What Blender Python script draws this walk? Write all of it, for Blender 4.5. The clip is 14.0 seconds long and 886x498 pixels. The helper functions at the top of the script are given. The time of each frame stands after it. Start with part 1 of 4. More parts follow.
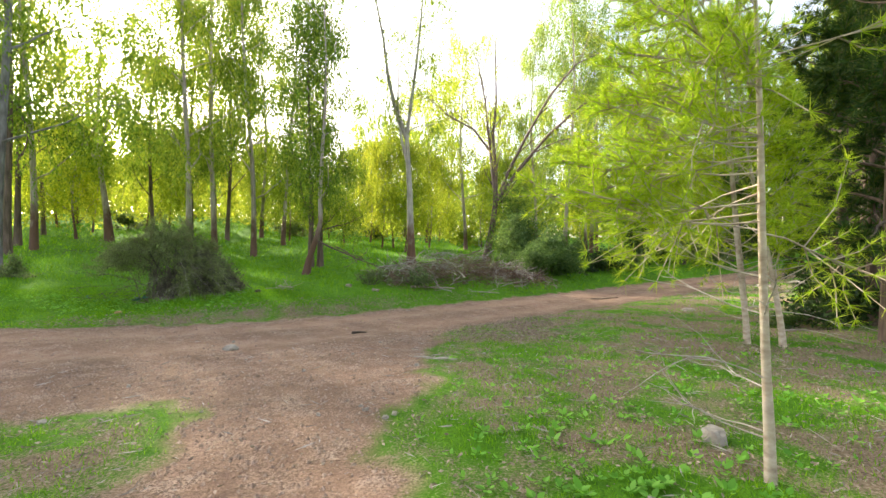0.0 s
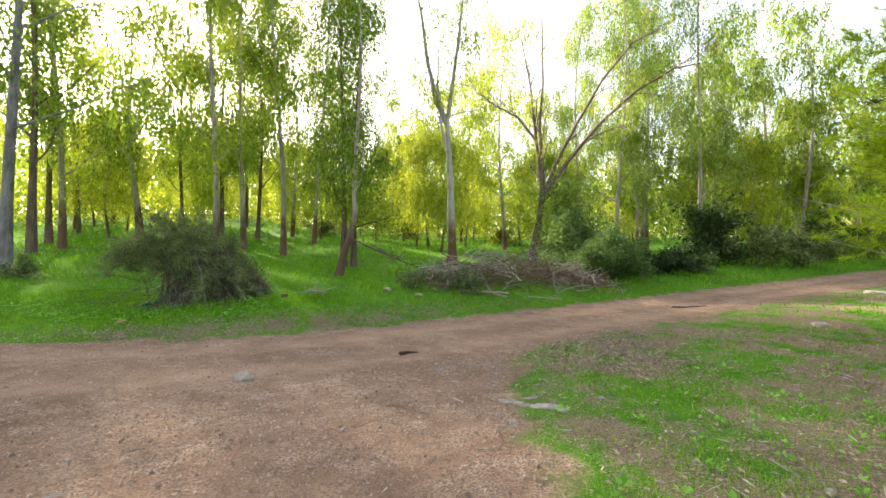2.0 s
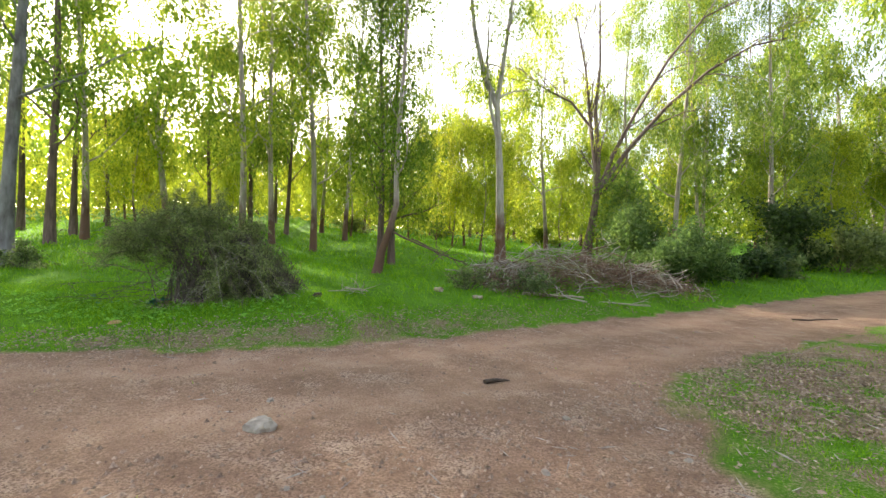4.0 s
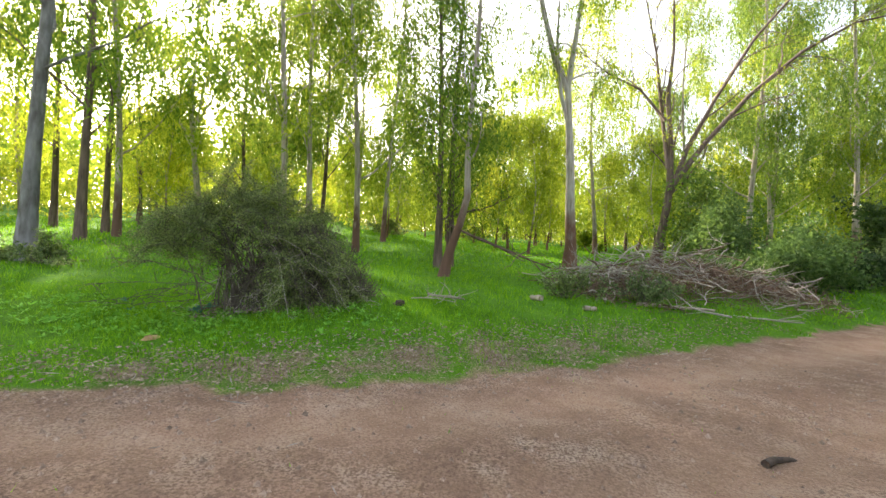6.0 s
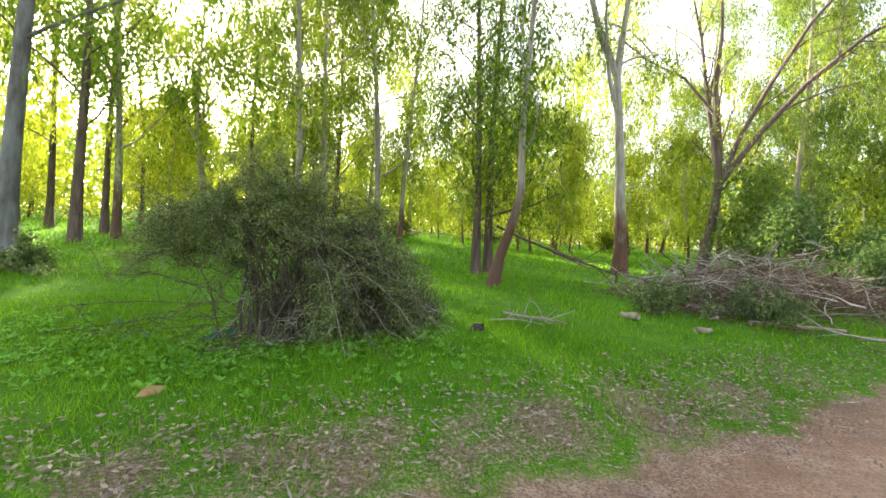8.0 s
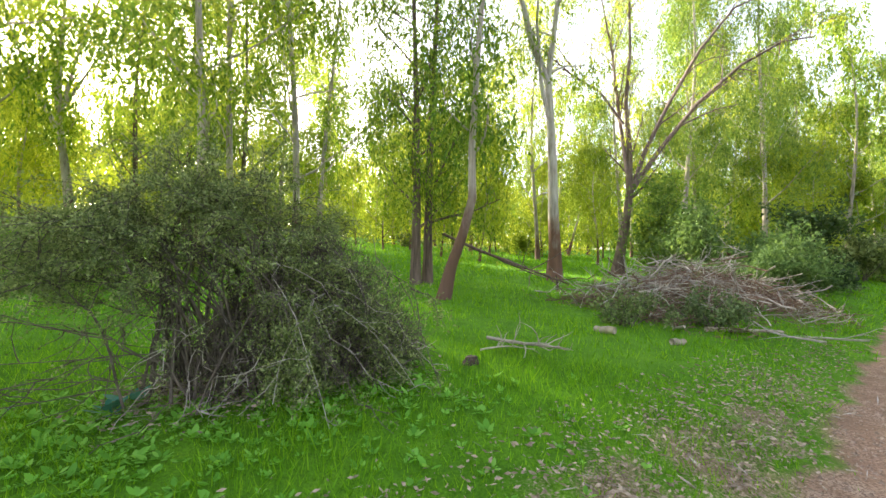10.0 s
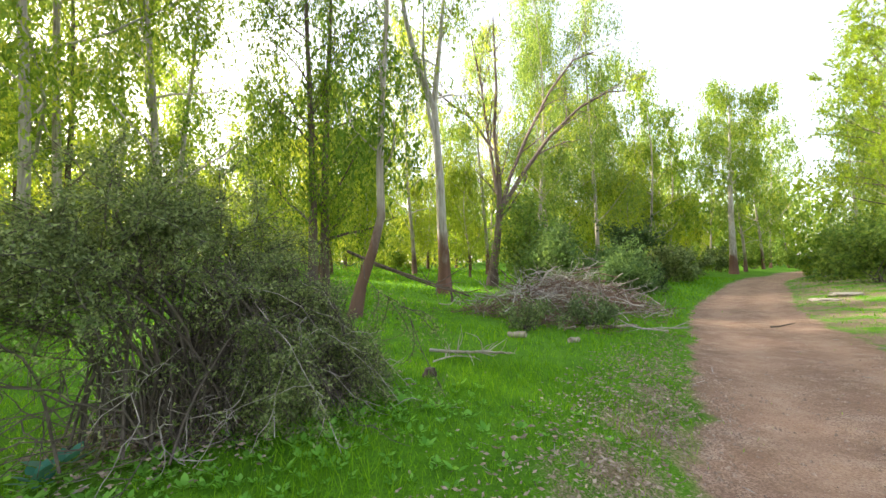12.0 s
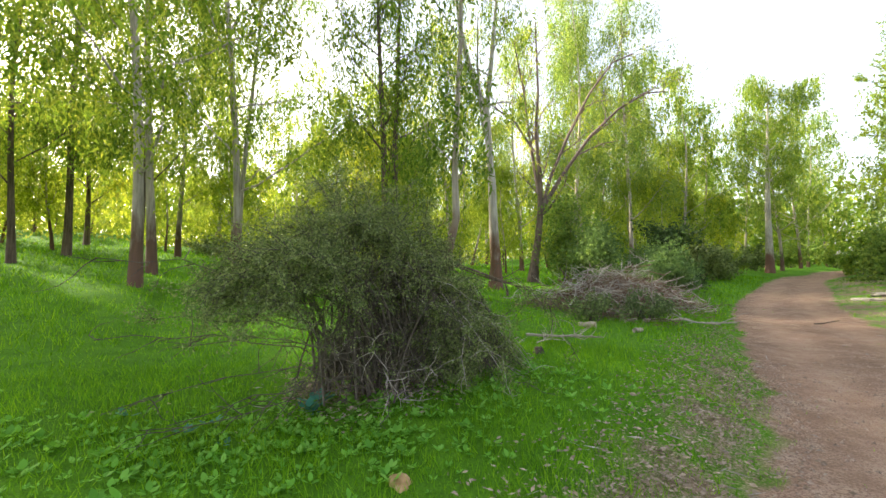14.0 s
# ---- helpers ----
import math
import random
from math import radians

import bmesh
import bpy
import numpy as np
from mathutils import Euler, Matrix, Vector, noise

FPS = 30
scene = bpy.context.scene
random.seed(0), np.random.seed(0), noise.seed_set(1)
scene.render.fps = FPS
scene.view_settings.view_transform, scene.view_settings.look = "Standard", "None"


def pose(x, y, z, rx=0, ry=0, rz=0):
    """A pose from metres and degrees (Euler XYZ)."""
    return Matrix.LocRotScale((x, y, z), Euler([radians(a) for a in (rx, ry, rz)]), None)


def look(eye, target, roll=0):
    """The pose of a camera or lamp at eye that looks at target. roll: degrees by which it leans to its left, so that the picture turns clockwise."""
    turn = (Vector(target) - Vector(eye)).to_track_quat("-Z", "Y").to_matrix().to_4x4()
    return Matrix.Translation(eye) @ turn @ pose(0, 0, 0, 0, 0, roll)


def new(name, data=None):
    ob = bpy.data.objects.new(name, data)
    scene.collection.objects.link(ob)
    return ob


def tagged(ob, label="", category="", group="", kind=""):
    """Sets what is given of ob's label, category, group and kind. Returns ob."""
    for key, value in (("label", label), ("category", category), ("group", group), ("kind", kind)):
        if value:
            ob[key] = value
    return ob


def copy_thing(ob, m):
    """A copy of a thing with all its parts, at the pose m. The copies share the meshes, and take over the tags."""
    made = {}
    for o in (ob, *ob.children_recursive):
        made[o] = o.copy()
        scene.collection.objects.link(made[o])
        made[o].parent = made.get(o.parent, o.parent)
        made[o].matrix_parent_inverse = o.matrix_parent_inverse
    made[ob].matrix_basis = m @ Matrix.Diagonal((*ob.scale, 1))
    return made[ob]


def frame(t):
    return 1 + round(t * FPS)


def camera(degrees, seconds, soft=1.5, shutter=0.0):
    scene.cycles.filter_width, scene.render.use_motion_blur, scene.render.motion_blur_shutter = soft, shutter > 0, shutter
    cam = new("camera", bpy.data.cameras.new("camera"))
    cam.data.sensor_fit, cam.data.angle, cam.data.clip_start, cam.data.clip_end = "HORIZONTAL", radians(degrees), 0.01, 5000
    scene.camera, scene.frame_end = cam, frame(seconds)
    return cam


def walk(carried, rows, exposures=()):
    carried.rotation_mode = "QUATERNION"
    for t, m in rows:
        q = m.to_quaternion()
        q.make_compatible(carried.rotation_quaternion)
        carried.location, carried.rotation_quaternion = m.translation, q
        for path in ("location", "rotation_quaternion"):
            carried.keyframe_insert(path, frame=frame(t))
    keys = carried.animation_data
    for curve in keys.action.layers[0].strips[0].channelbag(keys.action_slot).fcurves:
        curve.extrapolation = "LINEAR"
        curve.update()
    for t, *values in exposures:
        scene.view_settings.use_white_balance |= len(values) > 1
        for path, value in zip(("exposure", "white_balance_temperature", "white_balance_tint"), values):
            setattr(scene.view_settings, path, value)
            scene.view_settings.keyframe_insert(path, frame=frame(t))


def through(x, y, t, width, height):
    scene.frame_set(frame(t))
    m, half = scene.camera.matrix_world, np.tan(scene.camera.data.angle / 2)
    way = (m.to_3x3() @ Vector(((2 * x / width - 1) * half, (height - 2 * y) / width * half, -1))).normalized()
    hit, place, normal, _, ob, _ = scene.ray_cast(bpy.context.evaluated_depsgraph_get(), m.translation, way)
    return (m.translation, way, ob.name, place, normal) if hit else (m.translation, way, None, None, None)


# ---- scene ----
cam = camera(93.6, 14.0, soft=1.5)
PATH = [
    (0.0, 0.329, -0.194, 1.479, 0.77, -0.52, 0.37),
    (0.5, 0.109, 0.319, 1.404, 2.52, -0.49, 0.29),
    (1.0, -0.128, 0.884, 1.387, 4.16, -0.52, 0.52),
    (1.5, -0.339, 1.412, 1.392, 4.27, -0.49, 0.21),
    (2.0, -0.509, 1.979, 1.389, 4.64, -0.52, 0.40),
    (2.5, -0.755, 2.527, 1.330, 4.82, -0.51, 0.59),
    (3.0, -0.977, 3.093, 1.265, 5.74, -0.45, 0.55),
    (3.5, -1.289, 3.636, 1.185, 6.89, -0.39, 0.90),
    (6.0, -3.623, 5.897, 0.912, 10.66, 0.27, 1.94),
    (6.5, -4.024, 6.249, 0.914, 10.87, 0.21, 1.93),
    (7.0, -4.395, 6.648, 0.935, 11.33, 0.21, 2.01),
    (9.5, -5.860, 8.055, 1.031, 4.71, 1.06, 1.59),
    (10.0, -6.064, 8.200, 1.115, -1.46, 1.20, 0.86),
    (10.5, -6.360, 8.210, 1.153, -7.47, 1.48, 0.53),
    (11.0, -6.589, 8.131, 1.155, -13.25, 1.96, -0.33),
    (11.5, -6.815, 8.120, 1.136, -17.57, 2.61, -0.84),
    (12.0, -7.113, 8.116, 1.142, -19.97, 3.27, -1.04),
    (12.5, -7.508, 7.905, 1.145, -20.56, 3.77, -0.92),
    (13.0, -7.889, 7.722, 1.160, -20.46, 3.80, -1.02),
    (13.5, -8.295, 7.593, 1.159, -19.03, 3.32, -0.78),
    (14.0, -8.663, 7.402, 1.176, -17.03, 2.72, -0.47),
]
walk(cam, [(t, pose(x, y, z, 0, 0, yaw) @ pose(0, 0, 0, 90 + pitch) @ pose(0, 0, 0, 0, 0, roll)) for t, x, y, z, yaw, pitch, roll in PATH], [(0.0, 2.02, 7100, 10), (3.5, 2.02, 7100, 10), (7.0, 2.2, 7100, 10), (10.5, 2.4, 7050, 10), (14.0, 2.08, 7100, 10)])

# ---- sky and sun ----
SUN_ELEVATION, SUN_LEFT = 25.0, 44.0
world = bpy.data.worlds.new("world")
scene.world = world
world.use_nodes = True
sky = world.node_tree.nodes.new("ShaderNodeTexSky")
sky.sky_type, sky.sun_disc = "NISHITA", False
sky.sun_elevation, sky.sun_rotation = radians(SUN_ELEVATION), radians(-SUN_LEFT)
sky.air_density, sky.dust_density, sky.ozone_density = 1.0, 3.0, 1.0
back = world.node_tree.nodes["Background"]
back.inputs["Strength"].default_value = 0.15
haze = world.node_tree.nodes.new("ShaderNodeHueSaturation")
haze.inputs["Saturation"].default_value = 0.6
world.node_tree.links.new(sky.outputs["Color"], haze.inputs["Color"])
world.node_tree.links.new(haze.outputs["Color"], back.inputs["Color"])
sun = new("sun", bpy.data.lights.new("sun", "SUN"))
sun.data.energy, sun.data.angle, sun.data.color = 3.6, radians(1.2), (1.0, 0.94, 0.8)
to_sun = Vector((-math.sin(radians(SUN_LEFT)) * math.cos(radians(SUN_ELEVATION)), math.cos(radians(SUN_LEFT)) * math.cos(radians(SUN_ELEVATION)), math.sin(radians(SUN_ELEVATION))))
sun.matrix_world = look(to_sun * 60, (0, 0, 0))

# ---- the lie of the land ----
ROAD = [(-400, -20), (-120, -1), (-60, 3.2), (-30, 5.2), (-16, 5.5), (-10, 6.1), (-6.2, 7.4), (-3.1, 9.2), (0.2, 11.9), (3.0, 14.2),
        (7.6, 18.0), (13.0, 21.8), (20, 26), (28, 31.0), (38, 35.4), (52, 40), (75, 46), (130, 58), (400, 110)]


def smooth_line(points, n=24):
    """A Catmull-Rom line through the points."""
    p = np.array([points[0], *points, points[-1]], float)
    out = []
    for i in range(1, len(p) - 2):
        a, b, c, d = p[i - 1], p[i], p[i + 1], p[i + 2]
        for u in np.linspace(0, 1, n, endpoint=False):
            out.append(0.5 * (2 * b + (c - a) * u + (2 * a - 5 * b + 4 * c - d) * u * u + (3 * b - a - 3 * c + d) * u ** 3))
    return np.array(out + [p[-1]])


ROAD_LINE = smooth_line(ROAD, 10)


def waves(x, y, size, seed=0.0):
    """Cheap rolling noise between about -1 and 1."""
    u, v = x / size + seed * 7.3, y / size - seed * 3.1
    return (np.sin(1.7 * u + 1.3 * np.sin(1.1 * v + seed)) + np.sin(1.3 * v + 1.9 * np.sin(0.9 * u - seed)) + np.sin(2.3 * (u + v) * 0.7 + 2.1 * np.sin(0.8 * (u - v)))) / 3


def beside_road(x, y):
    """Signed distance from the road's middle (left of it is plus) and the x of the nearest point of the road."""
    x, y = np.atleast_1d(np.asarray(x, float)), np.atleast_1d(np.asarray(y, float))
    best, side, along = np.full(x.shape, 1e18), np.zeros(x.shape), np.zeros(x.shape)
    for a, b in zip(ROAD_LINE[:-1], ROAD_LINE[1:]):
        d = b - a
        n2 = d @ d
        if n2 < 1e-9:
            continue
        u = np.clip(((x - a[0]) * d[0] + (y - a[1]) * d[1]) / n2, 0, 1)
        px, py = a[0] + u * d[0], a[1] + u * d[1]
        q = (x - px) ** 2 + (y - py) ** 2
        near = q < best
        best = np.where(near, q, best)
        side = np.where(near, np.sign(d[0] * (y - a[1]) - d[1] * (x - a[0])), side)
        along = np.where(near, px, along)
    return np.sqrt(best) * side, along


def ground_z(x, y):
    s, along = beside_road(x, y)
    x, y = np.atleast_1d(np.asarray(x, float)), np.atleast_1d(np.asarray(y, float))
    road = np.interp(along, [-400, -40, -16, -8.6, -3.6, 0, 7, 14, 25, 45, 75, 130, 400], [1.5, 0.6, -0.05, -0.28, -0.5, -0.57, -0.63, -0.5, -0.12, 0.25, 0.6, 1.0, 1.0])
    left = np.maximum(s - 1.75, 0)
    bank = np.interp(along, [-13, -8, -6.5, -4], [0.2, -0.06, 0.02, 0.5])
    dip = np.clip(1 - along / 4, 0, 1)
    hill = bank * (1 - np.exp(-left / 1.6)) + (0.055 - 0.025 * dip) * np.minimum(left, 85) + (0.0006 + 0.00065 * dip) * np.minimum(left, 50) ** 2 - 0.03 * np.maximum(left - 85, 0)
    hill = np.maximum(hill, 0)
    flat = np.clip((along - 4) / 30, 0, 1)
    hill = hill * (1 - 0.45 * flat)
    right = np.maximum(-s - 1.75, 0)
    rise = 0.9 * np.tanh(0.075 * right)
    z = road + hill + rise
    z = z + 0.03 * waves(x, y, 2.3) * np.clip(np.abs(s) - 1.6, 0, 1) + 0.012 * waves(x, y, 0.5, 2)
    z = z - 0.03 * np.exp(-((np.abs(s) - 0.75) / 0.28) ** 2)
    far = np.hypot(x, y)
    return z + 0.25 * waves(x, y, 13, 1) * np.clip((far - 35) / 40, 0, 1)


# ---- materials ----
def material(name):
    m = bpy.data.materials.new(name)
    m.use_nodes = True
    t = m.node_tree
    return m, t, t.nodes["Principled BSDF"]


def node(t, kind, **inputs):
    n = t.nodes.new(kind)
    for key, value in inputs.items():
        n.inputs[key.replace("_", " ")].default_value = value
    return n


def ramp(t, fac, stops):
    n = t.nodes.new("ShaderNodeValToRGB")
    e = n.color_ramp.elements
    while len(e) < len(stops):
        e.new(0.5)
    for el, (p, c) in zip(e, stops):
        el.position, el.color = p, (*c, 1) if len(c) == 3 else c
    t.links.new(fac, n.inputs["Fac"])
    return n.outputs["Color"]


def mixed(t, fac, a, b, blend="MIX"):
    n = t.nodes.new("ShaderNodeMix")
    n.data_type, n.blend_type = "RGBA", blend
    for v, i in ((fac, 0), (a, 6), (b, 7)):
        if hasattr(v, "links"):
            t.links.new(v, n.inputs[i])
        else:
            n.inputs[i].default_value = v if i == 0 else (*v, 1)
    return n.outputs[2]


def noise_of(t, scale, detail=4, coords="Object", stretch=None, rough=0.55):
    tc = t.nodes.new("ShaderNodeTexCoord")
    out = tc.outputs[coords]
    if stretch:
        mp = t.nodes.new("ShaderNodeMapping")
        mp.inputs["Scale"].default_value = stretch
        t.links.new(out, mp.inputs["Vector"])
        out = mp.outputs["Vector"]
    n = node(t, "ShaderNodeTexNoise", Scale=scale, Detail=detail, Roughness=rough)
    t.links.new(out, n.inputs["Vector"])
    return n.outputs["Fac"]


def bump(t, bsdf, height, strength, distance=0.02):
    b = node(t, "ShaderNodeBump", Strength=strength, Distance=distance)
    t.links.new(height, b.inputs["Height"])
    t.links.new(b.outputs["Normal"], bsdf.inputs["Normal"])


def leaf_material(name, dark, mid, light, through=0.45, gloss=0.5):
    """Leaves: each its own shade, letting light through."""
    m, t, p = material(name)
    geo = t.nodes.new("ShaderNodeNewGeometry")
    c = ramp(t, geo.outputs["Random Per Island"], [(0.0, dark), (0.55, mid), (1.0, light)])
    info = t.nodes.new("ShaderNodeObjectInfo")
    c = mixed(t, 1.0, c, ramp(t, info.outputs["Random"], [(0.0, (0.75, 0.82, 0.8)), (1.0, (1.15, 1.05, 0.9))]), "MULTIPLY")
    t.links.new(c, p.inputs["Base Color"])
    p.inputs["Roughness"].default_value = gloss
    p.inputs["Specular IOR Level"].default_value = 0.18
    tr = t.nodes.new("ShaderNodeBsdfTranslucent")
    warm = mixed(t, 1.0, c, (1.5, 1.38, 0.85), "MULTIPLY")
    t.links.new(warm, tr.inputs["Color"])
    mx = node(t, "ShaderNodeMixShader", Fac=through)
    t.links.new(p.outputs[0], mx.inputs[1])
    t.links.new(tr.outputs[0], mx.inputs[2])
    t.links.new(mx.outputs[0], t.nodes["Material Output"].inputs["Surface"])
    return m


def bark_material(name, base, pale, dark, stripe=(14, 14, 1.2), foot=None):
    m, t, p = material(name)
    n1 = noise_of(t, 1.0, 6, stretch=stripe)
    n2 = noise_of(t, 2.2, 4, stretch=(1, 1, 0.5))
    c = ramp(t, n1, [(0.3, dark), (0.5, base), (0.72, pale)])
    c = mixed(t, ramp(t, n2, [(0.42, (0, 0, 0)), (0.62, (1, 1, 1))]), c, mixed(t, 0.5, c, pale))
    if foot:
        tc = t.nodes.new("ShaderNodeTexCoord")
        xyz = t.nodes.new("ShaderNodeSeparateXYZ")
        t.links.new(tc.outputs["Object"], xyz.inputs[0])
        add = node(t, "ShaderNodeMath")
        add.operation = "MULTIPLY_ADD"
        t.links.new(n2, add.inputs[0])
        add.inputs[1].default_value = -3.2
        t.links.new(xyz.outputs["Z"], add.inputs[2])
        c = mixed(t, ramp(t, add.outputs[0], [(0.0, (1, 1, 1)), (0.8, (0, 0, 0))]), c, mixed(t, n1, tuple(v * 0.45 for v in foot), foot))
    t.links.new(c, p.inputs["Base Color"])
    p.inputs["Roughness"].default_value = 0.85
    bump(t, p, n1, 0.7, 0.03)
    return m


def plain_material(name, a, b, scale=6.0, rough=0.85, relief=0.4, stretch=None):
    m, t, p = material(name)
    n = noise_of(t, scale, 6, stretch=stretch)
    geo = t.nodes.new("ShaderNodeNewGeometry")
    c = ramp(t, n, [(0.32, a), (0.68, b)])
    c = mixed(t, 1.0, c, ramp(t, geo.outputs["Random Per Island"], [(0.0, (0.65, 0.65, 0.65)), (1.0, (1.2, 1.2, 1.2))]), "MULTIPLY")
    t.links.new(c, p.inputs["Base Color"])
    p.inputs["Roughness"].default_value = rough
    bump(t, p, n, relief, 0.02)
    return m


def ground_material():
    m, t, p = material("earth_and_turf")
    cover = t.nodes.new("ShaderNodeVertexColor")
    cover.layer_name = "cover"
    rgb = t.nodes.new("ShaderNodeSeparateColor")
    t.links.new(cover.outputs["Color"], rgb.inputs[0])
    big, mid, fine = noise_of(t, 0.35, 3), noise_of(t, 2.6, 7, rough=0.62), noise_of(t, 48, 6, rough=0.65)
    grit = node(t, "ShaderNodeTexVoronoi", Scale=38.0)
    tc = t.nodes.new("ShaderNodeTexCoord")
    t.links.new(tc.outputs["Object"], grit.inputs["Vector"])
    soil = ramp(t, mid, [(0.25, (0.32, 0.2, 0.145)), (0.5, (0.44, 0.29, 0.215)), (0.75, (0.52, 0.375, 0.295))])
    soil = mixed(t, ramp(t, fine, [(0.3, (0.8, 0.8, 0.8)), (0.6, (0, 0, 0))]), soil, (0.2, 0.12, 0.085))
    soil = mixed(t, ramp(t, grit.outputs["Distance"], [(0.08, (1, 1, 1)), (0.2, (0, 0, 0))]), soil, (0.5, 0.4, 0.33))
    rugged = ramp(t, mid, [(0.38, (0.22, 0.135, 0.1)), (0.52, (0.37, 0.245, 0.185)), (0.68, (0.52, 0.39, 0.315))])
    rugged = mixed(t, ramp(t, fine, [(0.4, (1, 1, 1)), (0.55, (0, 0, 0))]), rugged, (0.13, 0.08, 0.06))
    soil = mixed(t, mixed(t, 1.0, rgb.outputs[2], ramp(t, noise_of(t, 1.3, 5), [(0.3, (0.25, 0.25, 0.25)), (0.6, (0.85, 0.85, 0.85))]), "MULTIPLY"), soil, rugged)
    clod = noise_of(t, 13, 5, rough=0.7)
    soil = mixed(t, mixed(t, 1.0, rgb.outputs[2], ramp(t, clod, [(0.36, (0.6, 0.6, 0.6)), (0.5, (0, 0, 0))]), "MULTIPLY"), soil, (0.18, 0.11, 0.082))
    turf = ramp(t, mid, [(0.25, (0.06, 0.17, 0.01)), (0.5, (0.105, 0.27, 0.013)), (0.8, (0.17, 0.36, 0.02))])
    turf = mixed(t, ramp(t, fine, [(0.3, (1, 1, 1)), (0.6, (0, 0, 0))]), turf, (0.045, 0.13, 0.01))
    litter = ramp(t, fine, [(0.3, (0.10, 0.07, 0.045)), (0.5, (0.24, 0.17, 0.12)), (0.7, (0.42, 0.34, 0.27))])

    def edge(value, noise_out, width, sharp):
        a = node(t, "ShaderNodeMath")
        a.operation = "MULTIPLY_ADD"
        t.links.new(noise_out, a.inputs[0])
        a.inputs[1].default_value = width
        t.links.new(value, a.inputs[2])
        lo = 0.5 + width / 2
        return ramp(t, a.outputs[0], [(max(lo - sharp, 0), (0, 0, 0)), (min(lo + sharp, 1), (1, 1, 1))])
    c = mixed(t, edge(rgb.outputs[1], fine, 0.75, 0.1), turf, litter)
    c = mixed(t, edge(rgb.outputs[0], mixed(t, 0.45, mid, fine), 0.6, 0.13), c, soil)
    c = mixed(t, 1.0, c, ramp(t, big, [(0.3, (0.82, 0.84, 0.82)), (0.7, (1.12, 1.1, 1.08))]), "MULTIPLY")
    t.links.new(c, p.inputs["Base Color"])
    p.inputs["Roughness"].default_value = 0.95
    p.inputs["Specular IOR Level"].default_value = 0.15
    bump(t, p, mixed(t, 0.5, mixed(t, 0.5, fine, mid), clod), 1.0, 0.075)
    return m


GROUND = ground_material()
BLADE = leaf_material("grass_blade", (0.07, 0.2, 0.013), (0.135, 0.34, 0.018), (0.23, 0.45, 0.03), 0.5, 0.7)
WEED = leaf_material("weed_leaf", (0.12, 0.32, 0.05), (0.2, 0.48, 0.08), (0.3, 0.58, 0.14), 0.5, 0.6)
BLUE_WEED = leaf_material("bluish_weed_leaf", (0.05, 0.18, 0.15), (0.06, 0.24, 0.2), (0.08, 0.3, 0.26), 0.2, 0.4)
LEAF = leaf_material("eucalyptus_leaf", (0.09, 0.16, 0.03), (0.165, 0.27, 0.05), (0.31, 0.38, 0.07), 0.64)
LEAF_GOLD = leaf_material("golden_leaf", (0.14, 0.21, 0.03), (0.26, 0.35, 0.05), (0.42, 0.48, 0.08), 0.68)
LEAF_DEEP = leaf_material("deep_green_leaf", (0.1, 0.17, 0.055), (0.165, 0.27, 0.08), (0.28, 0.37, 0.1), 0.64)
LEAF_GREY = leaf_material("bush_leaf", (0.08, 0.125, 0.055), (0.15, 0.215, 0.095), (0.28, 0.36, 0.18), 0.32, 0.5)
LEAF_TAMARISK = leaf_material("feathery_scrub_leaf", (0.075, 0.14, 0.055), (0.13, 0.22, 0.085), (0.2, 0.3, 0.12), 0.45, 0.6)
LEAF_BLACK = leaf_material("dark_shrub_leaf", (0.03, 0.055, 0.025), (0.05, 0.095, 0.035), (0.09, 0.15, 0.05), 0.3, 0.5)
NEEDLE = leaf_material("pine_needle", (0.17, 0.31, 0.03), (0.33, 0.5, 0.045), (0.52, 0.62, 0.09), 0.62)
# near-black copy of the pine needle: the grove's shadow is put into its colour
NEEDLE_DARK = leaf_material("shadowed_pine_needle", (0.022, 0.055, 0.018), (0.04, 0.095, 0.022), (0.1, 0.13, 0.03), 0.3)
NEEDLE_MID = leaf_material("green_pine_needle", (0.1, 0.19, 0.025), (0.18, 0.3, 0.035), (0.3, 0.4, 0.055), 0.6)
BARK = bark_material("eucalyptus_bark", (0.33, 0.29, 0.25), (0.52, 0.48, 0.44), (0.16, 0.12, 0.1), foot=(0.2, 0.1, 0.065))
BARK_MOTTLED = bark_material("mottled_bark", (0.14, 0.13, 0.13), (0.25, 0.25, 0.26), (0.06, 0.05, 0.045), stripe=(8, 8, 2.2))
BARK_GREY = bark_material("grey_bark", (0.3, 0.25, 0.21), (0.45, 0.39, 0.35), (0.14, 0.1, 0.085), foot=(0.17, 0.09, 0.06))
BARK_DARK = bark_material("dark_bark", (0.1, 0.065, 0.05), (0.18, 0.125, 0.1), (0.035, 0.025, 0.02))
BARK_BROWN = bark_material("brown_bark", (0.13, 0.085, 0.068), (0.22, 0.16, 0.135), (0.05, 0.033, 0.027))
BARK_PINE = bark_material("young_pine_bark", (0.42, 0.33, 0.26), (0.58, 0.5, 0.43), (0.22, 0.15, 0.11), stripe=(9, 9, 14))
TWIG = plain_material("dead_twig", (0.24, 0.2, 0.18), (0.5, 0.45, 0.42), 9, stretch=(1, 1, 1))
TWIG_BROWN = plain_material("brown_brush", (0.12, 0.07, 0.05), (0.26, 0.16, 0.12), 9)
STEM = plain_material("bush_stem", (0.06, 0.048, 0.038), (0.16, 0.13, 0.105), 12)
PALE_WOOD = plain_material("bleached_wood", (0.27, 0.21, 0.17), (0.48, 0.4, 0.34), 7, stretch=(1, 1, 1))
BLEACHED = plain_material("sun_bleached_wood", (0.27, 0.225, 0.195), (0.48, 0.42, 0.37), 9)
CUT_WOOD = plain_material("cut_wood", (0.42, 0.27, 0.14), (0.55, 0.38, 0.22), 20)
